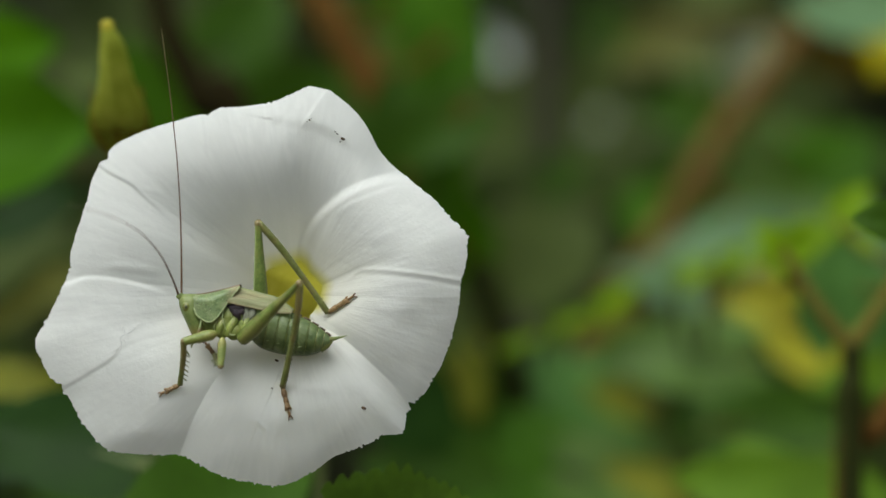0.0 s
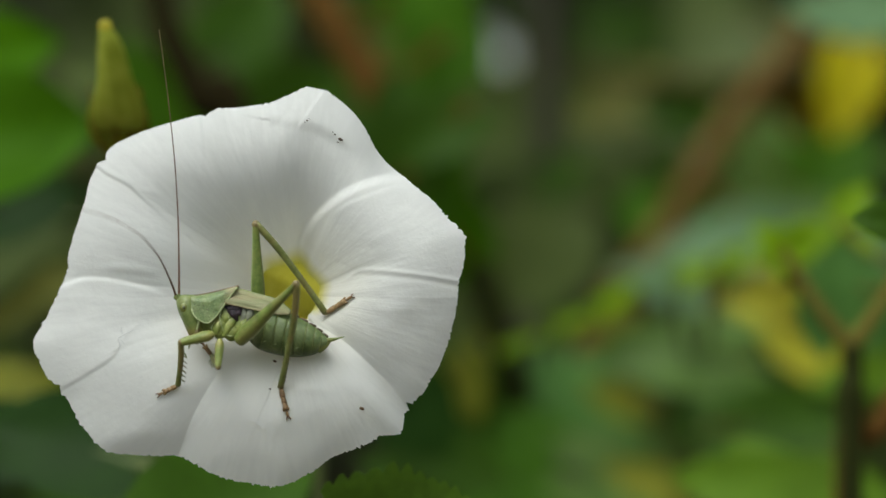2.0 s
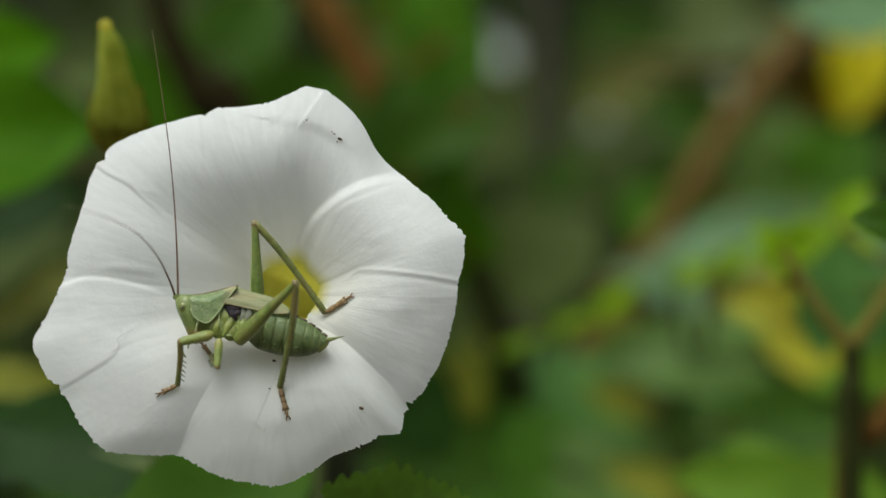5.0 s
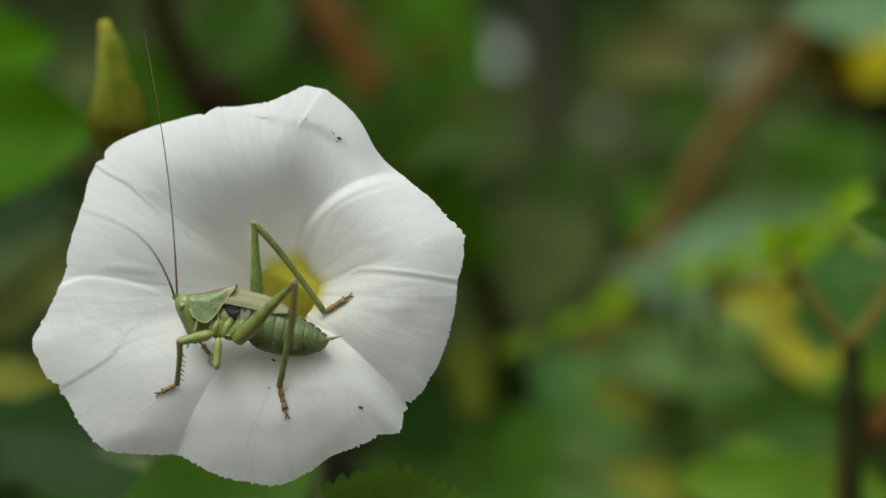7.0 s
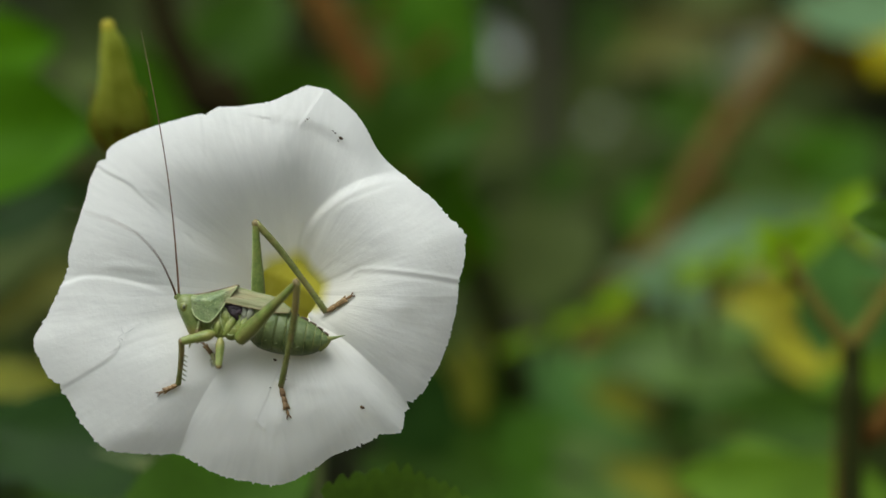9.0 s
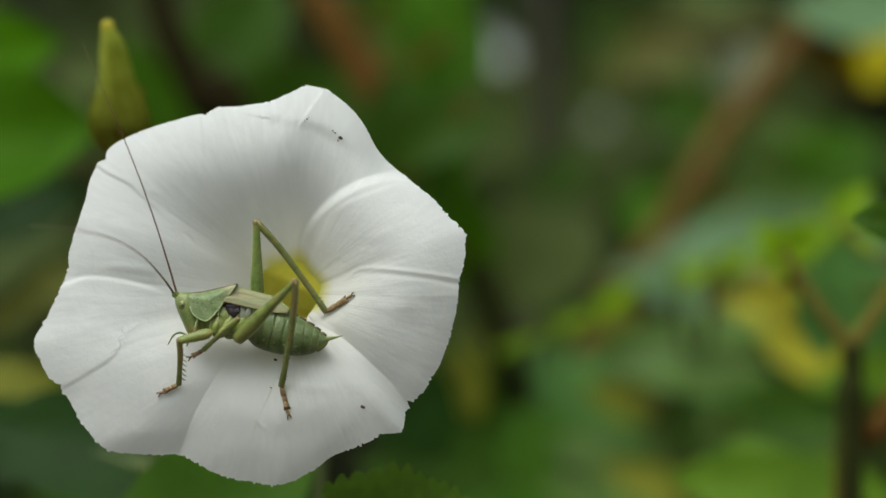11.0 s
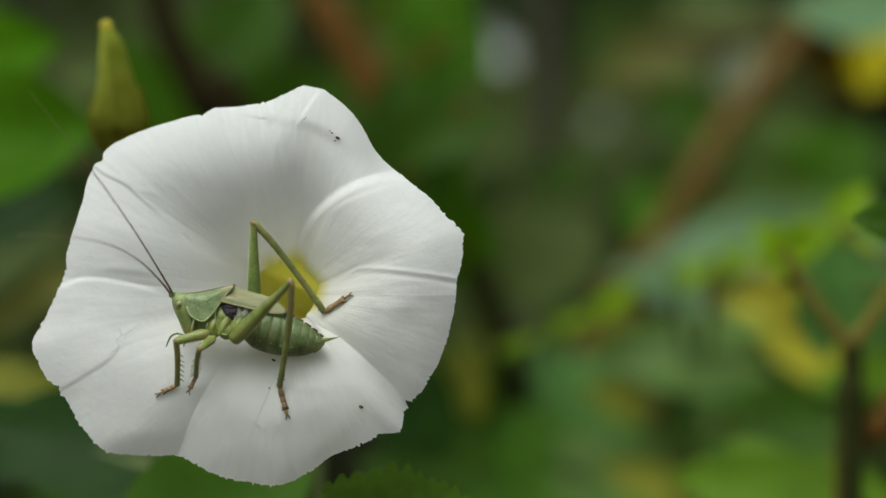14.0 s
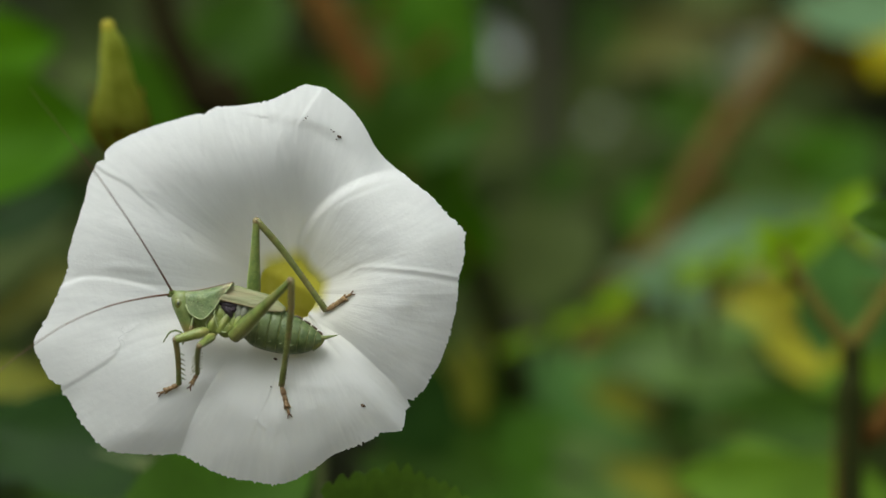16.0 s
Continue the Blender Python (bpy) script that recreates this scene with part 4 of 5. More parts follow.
        if k < 8:
            bm = bmesh.new()
            loop = [mm(p) for p in rings[-1]]
            tube(bm, loop + loop[:1], [0.045 * MM] * (len(loop) + 1), 5, cap=False)
            part("segment_edge", bm, SKIN, abdomen, "pale edge of a body segment")
        s, e = seg[1], seg[5]
        if k > 2:
            bm = bmesh.new()
            tube(bm, [mm((s[0], -0.1, s[1] + 0.12)), mm(((s[0] + e[0]) / 2, -0.1, (s[1] + e[1]) / 2 + 0.16)), mm((e[0], -0.1, e[1] + 0.16))], [0.12 * MM, 0.2 * MM, 0.2 * MM], 7, 6, wide=3.0)
            part("back_mark", bm, BACK_MARK, abdomen, "dark brown mark along the back")
        if k < 6:
            h = 0.80 - 0.01 * k
            x, z = s[0] + (s[2] - s[0]) * h, s[1] + (s[3] - s[1]) * h
            y = -s[4] * 1.03 * math.sin(math.acos(max(-1, 1 - 2 * h)))
            bm = bmesh.new()
            ball(bm, mm((x + 0.4, y, z)), 0.36 * MM, 0.07 * MM, 0.09 * MM, 8, 5, turn=-14)
            part("pale_spot", bm, SPOT, abdomen)
    bm = bmesh.new()
    tube(bm, [mm(p) for p in ((11.6, -0.4, -1.6), (12.8, -0.5, -0.9), (13.7, -0.5, -0.2))], [0.9 * MM, 0.75 * MM, 0.35 * MM], 9, 10)
    part("end_plate", bm, LEG_GREEN, abdomen)
    bm = bmesh.new()
    tube(bm, [mm(p) for p in ((12.4, -0.3, 0.0), (13.8, -0.8, 0.05), (15.2, -1.5, 0.35), (16.5, -2.2, 0.7))], [0.5 * MM, 0.4 * MM, 0.2 * MM, 0.05 * MM], 9, 14)
    part("cercus", bm, LEG_GREEN, abdomen, "pointed green tail spike")
    # short wings folded over the back
    for side in (1, -1):
        bm = bmesh.new()
        upper = between([(-3.2, 8.5), (-2.2, 8.85), (1.5, 7.85), (4.4, 7.0), (6.9, 5.0)], 18)
        lower = between([(-4.6, 6.4), (-2.6, 5.9), (1.0, 5.1), (3.8, 4.5), (6.7, 4.4)], 18)
        rows = []
        for i, (u, lo) in enumerate(zip(upper, lower)):
            s = i / 18
            row = []
            for k in range(7):
                q = k / 6
                y = side * (0.35 + (2.5 - 0.5 * s) * math.sin(q * math.pi / 2) ** 0.9) - (0.12 if side < 0 else 0)
                ripple = 0.05 * math.sin(q * 11 + s * 3) + 0.05 * noise.noise((q * 5, s * 9, side))
                row.append(bm.verts.new(mm((u[0] + (lo[0] - u[0]) * q, y + side * ripple, u[1] + (lo[1] - u[1]) * q + 0.25))))
            rows.append(row)
        for a, b in zip(rows, rows[1:]):
            for k in range(6):
                bm.faces.new((a[k], a[k + 1], b[k + 1], b[k]))
        wing = part("wing", bm, WING, root, "short pale straw-green folded wing")
        for q, w, m in ((1.0, 0.075, WING_EDGE), (0.04, 0.08, SKIN_PALE), (0.3, 0.022, WING), (0.55, 0.022, WING_EDGE), (0.8, 0.03, WING)):
            bm = bmesh.new()
            pts = []
            for i, (u, lo) in enumerate(zip(upper, lower)):
                s = i / 18
                y = side * (0.4 + (2.5 - 0.5 * s) * math.sin(q * math.pi / 2) ** 0.9) - (0.12 if side < 0 else 0)
                pts.append(mm((u[0] + (lo[0] - u[0]) * q, y, u[1] + (lo[1] - u[1]) * q + 0.25)))
            tube(bm, pts, [w * MM] * len(pts), 6)
            part("wing_vein", bm, m, wing)
    # legs; feet stand on the petals
    def on_petal(p, lift=0.3):
        w = petal_point(CRICKET_AT.x + p[0] * MM, CRICKET_AT.z + p[2] * MM)
        return Vector((p[0], (w.y - CRICKET_AT.y) / MM - lift, p[2]))

    got["near_hind"] = leg(root, "hind", (-2.0, -2.9, 0.0), (8.7, -11.0, 10.1), on_petal((5.0, 0.0, -8.4), 0.8), on_petal((6.4, 0.0, -13.8), 0.35), 1.45, 0.62, LEG_GREEN, LEG_OLIVE, -20, (0.82, 1.0, 0.66, 0.42, 0.4))
    got["far_hind"] = leg(root, "hind", (1.0, 2.6, 6.5), (0.6, 1.0, 20.6), on_petal((12.7, 0.0, 4.5), 0.9), on_petal((17.7, 0.0, 7.7), 0.5), 1.22, 0.64, LEG_GREEN, LEG_OLIVE, -26, (0.98, 1.0, 0.72, 0.52, 0.5))
    got["near_fore"] = leg(root, "fore", (-6.4, -2.6, 1.1), (-12.1, -4.0, -0.3), on_petal((-13.3, 0.0, -8.1), 0.8), on_petal((-16.8, 0.0, -9.8), 0.35), 0.98, 0.56, LEG_PALE, LEG_OLIVE, 6, (0.45, 1.0, 0.9, 0.8, 0.68))
    got["near_mid"] = leg(root, "mid", (-5.4, -2.4, 0.3), (-5.6, -3.9, -4.6), (-7.4, 4.4, -3.0), (-9.2, 4.7, -0.7), 0.78, 0.5, LEG_PALE, LEG_OLIVE, 6, (0.45, 1.0, 0.95, 0.8, 0.68))
    got["far_fore"] = leg(root, "fore", (-5.8, 2.0, 1.5), (-4.5, 6.0, 2.8), on_petal((-2.6, 0.0, 0.4), 0.8), on_petal((-1.4, 0.0, 0.8), 0.35), 0.9, 0.5, LEG_GREEN, LEG_OLIVE, 4)
    got["antenna_a"] = feeler(root, 47.5, 1.2, (-12.8, -0.6, 7.3), 0.92)
    got["antenna_b"] = feeler(root, 42.0, 5.0, (-13.3, 0.6, 7.3), 0.9)
    return got


CRICKET = cricket()


# ---------------------------------------------------------------- bud, near leaves and vines
def bud():
    foot = Vector((-0.0641, 0.090, 0.8905))
    root = thing("bindweed_bud", foot, "closed yellow-green bindweed bud on a thin stalk", "flower bud")
    top, mid, low = Vector((-0.0667, 0.055, 0.9443)), Vector((-0.0655, 0.062, 0.9342)), Vector((-0.0664, 0.074, 0.9243))
    bm = bmesh.new()
    axis = spline([low, Vector((-0.0658, 0.068, 0.9289)), mid, Vector((-0.0659, 0.057, 0.9407)), top], 26)
    rings = []
    for i, c in enumerate(axis):
        s = i / 26
        r = (0.0046 * (1 - s) ** 1.05 + 0.0012) * (1 - max(0, s - 0.92) / 0.08 * 0.5) * (0.8 + 0.2 * smooth_step(s / 0.2))
        rings.append([Vector(c) - foot + Vector((math.cos(t), math.sin(t), 0)) * max(r, 2e-4) * (1 + 0.13 * math.cos(5 * t + 5 * s))
                      for t in (2 * math.pi * k / 30 for k in range(30))])
    skin(bm, rings)
    part("bud_petals", bm, BUD, root, "twisted yellow-green petals")
    bm = bmesh.new()
    ball(bm, top - foot, 0.0014, 0.0014, 0.0013, 12, 8)
    part("bud_tip", bm, THROAT, root, "blunt pale yellow tip")
    for k in range(5):
        a = 2 * math.pi * k / 5 + 0.5
        out = Vector((math.cos(a), math.sin(a), 0))
        bm = bmesh.new()
        leaf_shape(bm, low - Vector((0, 0, 0.004)) - foot + out * 0.002, low + Vector((-0.001, 0, 0.0095)) - foot + out * 0.0062, out, 0.009, heart=0.05)
        part("sepal", bm, LEAF_OLIVE if k % 2 else LEAF_RUST, root, "yellowish-green sepal tinged brown")
    bm = bmesh.new()
    tube(bm, [low + Vector((0, 0, 0.001)), low - Vector((-0.001, -0.004, 0.012)), foot], [0.003, 0.0014, 0.0013], 8, 20, origin=foot)
    part("stalk", bm, STEM_GREEN, root)
    return root


BUD_THING = bud()

N = (0, -1, 0.5)      # leaves that face the light and the viewer
F = (0, -1, 0.1)
U = (0, -0.5, 1)

# the vine that carries flower and bud climbs a dark stem
plant("bindweed_vine", (-0.02, 0.16, 0.0), "twining green bindweed vine with heart-shaped leaves", "vine",
      [([(-0.02, 0.16, 0.0), (0.01, 0.15, 0.3), (-0.03, 0.14, 0.6), tuple(FLOWER_FOOT), (-0.04, 0.105, 0.85), tuple((-0.0641, 0.090, 0.8905)), (-0.07, 0.12, 0.93)], 0.0024, 0.0012)],
      [(LEAF_DARK, (-0.0582, 0.070, 0.8400), (-0.0269, 0.090, 0.8569), 0.030, N), (LEAF_DARK, (-0.0341, 0.090, 0.8353), (-0.0653, 0.100, 0.8525), 0.026, N),
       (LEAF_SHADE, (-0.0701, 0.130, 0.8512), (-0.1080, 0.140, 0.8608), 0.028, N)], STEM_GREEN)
plant("toothed_leaf_plant", (0.005, 0.09, 0.0), "low plant with dark green toothed leaves under the flower", "plant",
      [([(0.005, 0.09, 0.0), (0.0, 0.08, 0.4), (-0.006, 0.07, 0.75), (-0.0160, 0.050, 0.8457)], 0.003, 0.0012)],
      [(LEAF_SERR, (-0.0215, 0.019, 0.8522), (0.0090, 0.016, 0.8512), 0.0172, (0.05, -0.85, 0.6), dict(teeth=12, fold=0.1, curl=0.05, rows=110, heart=0.1, tooth_depth=0.15))], STEM_GREEN)

# left side: bright leaves
plant("leafy_shrub", (-0.32, 0.45, 0.0), "shrub with broad bright green leaves", "shrub",
      [([(-0.32, 0.45, 0), (-0.27, 0.40, 0.5), (-0.22, 0.33, 0.86), (-0.2, 0.3, 1.02)], 0.006, 0.002)],
      [(LEAF_BRIGHT, (-0.1360, 0.250, 0.9515), (-0.1026, 0.230, 0.9561), 0.024, F), (LEAF_BRIGHT, (-0.1300, 0.200, 0.9285), (-0.0872, 0.190, 0.9310), 0.036, F),
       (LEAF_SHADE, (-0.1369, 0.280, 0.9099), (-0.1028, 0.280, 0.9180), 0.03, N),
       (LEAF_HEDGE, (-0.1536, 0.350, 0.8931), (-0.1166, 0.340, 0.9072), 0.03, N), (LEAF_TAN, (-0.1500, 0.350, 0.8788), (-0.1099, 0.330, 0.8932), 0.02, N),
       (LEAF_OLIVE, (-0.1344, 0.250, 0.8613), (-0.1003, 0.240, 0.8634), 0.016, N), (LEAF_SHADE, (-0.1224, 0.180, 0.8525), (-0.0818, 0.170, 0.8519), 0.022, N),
       (LEAF_MID, (-0.0807, 0.350, 0.9322), (-0.1008, 0.340, 0.9669), 0.02, F)], STEM_OLIVE)
plant("dark_sapling", (-0.05, 0.42, 0.0), "thin dark stem leaning through the leaves", "sapling",
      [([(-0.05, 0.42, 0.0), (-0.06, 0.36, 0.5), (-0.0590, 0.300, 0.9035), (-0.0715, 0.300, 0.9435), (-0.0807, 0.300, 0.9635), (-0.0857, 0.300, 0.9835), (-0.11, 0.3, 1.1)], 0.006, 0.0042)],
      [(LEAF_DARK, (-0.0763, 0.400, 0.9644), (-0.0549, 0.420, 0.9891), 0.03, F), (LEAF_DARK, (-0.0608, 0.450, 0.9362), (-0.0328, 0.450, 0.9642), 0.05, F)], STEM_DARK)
plant("brown_cane", (0.09, 0.46, 0.0), "reddish-brown leaning cane with green leaves", "cane",
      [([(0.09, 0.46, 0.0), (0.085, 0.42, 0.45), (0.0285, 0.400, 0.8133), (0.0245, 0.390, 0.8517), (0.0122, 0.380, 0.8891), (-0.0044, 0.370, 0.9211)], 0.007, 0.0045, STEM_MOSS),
       ([(-0.0035, 0.370, 0.9197), (-0.0169, 0.360, 0.9425), (-0.0313, 0.360, 0.9668), (-0.0448, 0.360, 0.9884), (-0.0565, 0.360, 1.0064)], 0.006, 0.006)],
      [(LEAF_DARK, (-0.0108, 0.310, 0.9187), (-0.0159, 0.310, 0.9542), 0.024, F), (LEAF_MID, (-0.0161, 0.320, 0.9036), (0.0061, 0.310, 0.9424), 0.03, F), (LEAF_BRIGHT, (0.0080, 0.330, 0.8967), (-0.0161, 0.320, 0.9310), 0.026, F),
       (LEAF_MID, (-0.0182, 0.420, 0.9737), (0.0128, 0.420, 0.9833), 0.04, F), (LEAF_MID, (0.0030, 0.400, 0.9720), (-0.0045, 0.400, 0.9474), 0.03, F), (LEAF_DARK, (0.0075, 0.300, 0.9420), (-0.0150, 0.290, 0.9250), 0.022, F), (LEAF_MID, (-0.0080, 0.330, 0.9860), (0.0090, 0.330, 0.9640), 0.022, F)], STEM_BROWN)

# middle: dim stems and leaves
plant("shaded_shrub", (0.12, 0.75, 0.0), "shaded shrub with a dark stem and mixed green leaves", "shrub",
      [([(0.12, 0.75, 0), (0.06, 0.72, 0.5), (0.0306, 0.600, 0.8536), (0.0341, 0.600, 0.8909), (0.0430, 0.620, 0.9454), (0.045, 0.62, 1.2)], 0.010, 0.005)],
      [(LEAF_DARK, (0.0387, 0.600, 0.9271), (0.0621, 0.600, 0.9352), 0.016, F), (LEAF_HEDGE, (0.0411, 0.600, 0.8932), (0.0527, 0.600, 0.9259), 0.05, N),
       (LEAF_HEDGE, (0.0258, 0.550, 0.8736), (0.0391, 0.550, 0.9136), 0.03, F), (LEAF_LIME, (0.0147, 0.320, 0.8680), (0.0331, 0.310, 0.8757), 0.0040, N), (LEAF_LIME, (0.0301, 0.320, 0.8736), (0.0483, 0.310, 0.8824), 0.0048, N),
       (LEAF_LIME, (0.0438, 0.320, 0.8788), (0.0593, 0.310, 0.8909), 0.007, N), (LEAF_BROWN, (0.0162, 0.400, 0.8530), (0.0266, 0.400, 0.8662), 0.014, N), (LEAF_OLIVE, (0.0546, 0.440, 0.8646), (0.0684, 0.440, 0.8804), 0.012, N),
       (LEAF_OLIVE, (0.0245, 0.500, 0.8580), (0.0076, 0.500, 0.8411), 0.03, N), (LEAF_GREY, (0.0324, 0.550, 0.8736), (0.0502, 0.550, 0.8558), 0.03, N),
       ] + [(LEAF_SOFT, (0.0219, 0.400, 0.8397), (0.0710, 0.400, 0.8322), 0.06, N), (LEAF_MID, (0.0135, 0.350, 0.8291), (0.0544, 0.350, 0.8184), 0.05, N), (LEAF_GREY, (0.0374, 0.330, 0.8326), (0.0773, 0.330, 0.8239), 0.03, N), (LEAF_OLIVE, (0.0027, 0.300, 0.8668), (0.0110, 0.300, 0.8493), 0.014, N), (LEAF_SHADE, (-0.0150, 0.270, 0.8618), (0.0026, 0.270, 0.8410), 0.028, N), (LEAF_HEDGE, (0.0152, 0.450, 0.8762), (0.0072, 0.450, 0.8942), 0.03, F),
       (LEAF_DARK, (-0.0043, 0.350, 0.8557), (0.0117, 0.350, 0.8362), 0.04, N), (LEAF_DARK, (-0.0157, 0.300, 0.8418), (0.0193, 0.300, 0.8318), 0.035, N)], STEM_GREY)
plant("brown_branch_tree", (-0.33, 0.5, 0.0), "leaning brown branch with flaking bark", "branch",
      [([(-0.33, 0.5, 0.0), (-0.18, 0.5, 0.36), (0.0130, 0.500, 0.8000), (0.0480, 0.500, 0.8560), (0.0819, 0.500, 0.9049), (0.1056, 0.500, 0.9435), (0.1385, 0.500, 0.9850), (0.1638, 0.500, 1.0184)], 0.0065, 0.0052)],
      [(LEAF_DARK, (0.1050, 0.530, 0.9525), (0.0740, 0.530, 0.9560), 0.022, F), (LEAF_GREY, (0.1204, 0.600, 0.9259), (0.1531, 0.600, 0.9469), 0.06, N),
       (LEAF_MID, (0.1013, 0.550, 0.9047), (0.0702, 0.550, 0.9247), 0.045, N),
       (LEAF_PALE, (0.1268, 0.420, 0.9891), (0.1655, 0.420, 0.9814), 0.04, N), (LEAF_MID, (0.1436, 0.550, 0.9224), (0.1724, 0.550, 0.9447), 0.04, N),
       (LEAF_GREY, (0.1089, 0.500, 0.8939), (0.1448, 0.500, 0.9192), 0.04, N), (LEAF_RUST, (0.1349, 0.520, 0.9821), (0.1673, 0.520, 0.9692), 0.024, F), (LEAF_HEDGE, (0.1517, 0.800, 1.0169), (0.1100, 0.800, 0.9892), 0.06, N),
       (LEAF_GREY, (0.1450, 0.560, 0.9339), (0.1136, 0.560, 0.9114), 0.045, N), (LEAF_PALE, (0.1294, 0.480, 0.9064), (0.0756, 0.480, 0.8981), 0.024, N)], STEM_BARK)

# right side: forked stem with lime leaves
plant("forked_shrub", (0.14, 0.17, 0.0), "young shrub with a dark forked stem and lime-green leaves", "shrub",
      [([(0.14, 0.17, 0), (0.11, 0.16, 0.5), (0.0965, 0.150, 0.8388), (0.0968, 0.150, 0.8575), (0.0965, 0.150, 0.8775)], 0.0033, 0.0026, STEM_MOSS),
       ([(0.0965, 0.150, 0.8768), (0.0901, 0.150, 0.8841), (0.0801, 0.150, 0.9001)], 0.0022, 0.0012),
       ([(0.0965, 0.150, 0.8768), (0.1015, 0.150, 0.8841), (0.1115, 0.150, 0.8988)], 0.0022, 0.0014)],
      [(LEAF_SOFT, (0.1018, 0.190, 0.8788), (0.1004, 0.190, 0.9030), 0.026, F), (LEAF_LIME, (0.0902, 0.220, 0.9001), (0.1036, 0.220, 0.9061), 0.011, N), (LEAF_LIME, (0.1021, 0.220, 0.8987), (0.1155, 0.220, 0.9016), 0.010, N),
       (LEAF_LIME, (0.1005, 0.200, 0.9074), (0.1092, 0.200, 0.9168), 0.009, N), (LEAF_LIME, (0.0902, 0.220, 0.8987), (0.0820, 0.220, 0.9068), 0.009, N),
       (LEAF_LIME, (0.0832, 0.200, 0.8958), (0.0991, 0.200, 0.9059), 0.010, F), (LEAF_PALE, (0.1221, 0.240, 0.8956), (0.1144, 0.240, 0.9140), 0.012, F),
       (LEAF_DARK, (0.0970, 0.060, 0.9052), (0.0817, 0.060, 0.9063), 0.0092, F, dict(heart=0.1))], STEM_TWIG, petiole=0.0006)
plant("broad_leaf_plant", (0.2, 0.5, 0.0), "plant with broad green and yellowing leaves", "plant",
      [([(0.2, 0.5, 0), (0.17, 0.42, 0.5), (0.0828, 0.350, 0.8255), (0.0929, 0.360, 0.8642), (0.1044, 0.380, 0.8928)], 0.006, 0.002)],
      [(LEAF_GREY, (0.0981, 0.330, 0.8655), (0.0444, 0.330, 0.8690), 0.030, N), (LEAF_PALE, (0.1031, 0.400, 0.8813), (0.0559, 0.400, 0.8945), 0.020, N, ),
       (LEAF_OCHRE, (0.0959, 0.340, 0.8861), (0.1345, 0.330, 0.8568), 0.022, F), (LEAF_OCHRE, (0.1040, 0.325, 0.8775), (0.1300, 0.325, 0.8590), 0.023, F), (LEAF_TAN, (0.0983, 0.360, 0.8786), (0.0821, 0.360, 0.8930), 0.018, F),
       (LEAF_LIME, (0.0685, 0.300, 0.8902), (0.0802, 0.300, 0.8968), 0.008, N), (LEAF_LIME, (0.0802, 0.300, 0.8938), (0.0935, 0.300, 0.9010), 0.008, N), (LEAF_DARK, (0.0777, 0.300, 0.8468), (0.1360, 0.300, 0.8518), 0.024, N),
       ] + [(LEAF_OLIVE, (0.0640, 0.350, 0.8480), (0.0440, 0.350, 0.8575), 0.012, N), (LEAF_DARK, (0.0842, 0.330, 0.8551), (0.0686, 0.330, 0.8412), 0.02, N),
       (LEAF_MOSS, (0.1121, 0.200, 0.8294), (0.0586, 0.200, 0.8438), 0.026, N), (LEAF_MOSS, (0.1393, 0.300, 0.8668), (0.1077, 0.300, 0.8593), 0.014, F), (LEAF_OLIVE, (0.0730, 0.300, 0.8260), (0.0470, 0.300, 0.8360), 0.014, N),
       (LEAF_MOSS, (0.0890, 0.200, 0.8250), (0.0757, 0.210, 0.8517), 0.03, N), (LEAF_MOSS, (0.0840, 0.210, 0.8330), (0.1150, 0.205, 0.8400), 0.024, N)], STEM_OLIVE)
plant("side_cane", (0.22, 0.2, 0.0), "brown cane at the edge of the shrub", "cane",
      [([(0.09, 0.24, 0.0), (0.10, 0.2, 0.5), (0.0971, 0.160, 0.8378), (0.1063, 0.160, 0.8595), (0.17, 0.16, 0.95)], 0.0038, 0.003)], [], STEM_BROWN)


# far white flowers in the hedge
def far_flower(x, y, z, size, tilt):
    root = thing("distant_flower", (x, y + 0.03, z - 0.01), "white bindweed flower far back in the shade", "flower", "distant bindweed flowers")
    bm = bmesh.new()
    rings = []
    for j in range(8):
        s = j / 7
        r = size * (0.12 + 0.88 * s ** 1.3)
        rings.append([Vector((r * math.cos(t) * (1 + 0.05 * math.cos(5 * t)), -0.03 + 0.8 * size * (1 - s) ** 1.6, 0.01 + r * math.sin(t)))
                      for t in (2 * math.pi * k / 30 for k in range(30))])
    skin(bm, rings, False)
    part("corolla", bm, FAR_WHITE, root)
    bm = bmesh.new()
    tube(bm, [(0, -0.03 + 0.75 * size, 0.01), (0, 0.06, -0.05), (0.0, 0.1, -z + 0.01)], [0.004, 0.0015, 0.002], 7, 16)
    part("stalk", bm, STEM_GREEN, root)
    root.rotation_euler = (radians(-25), 0, radians(tilt))
    return root


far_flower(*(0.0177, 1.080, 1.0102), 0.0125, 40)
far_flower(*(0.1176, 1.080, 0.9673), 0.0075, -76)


# yellow leaves on a branch that sways in the wind
SWAY_FOOT = Vector((1.45, 0.55, 0.0))


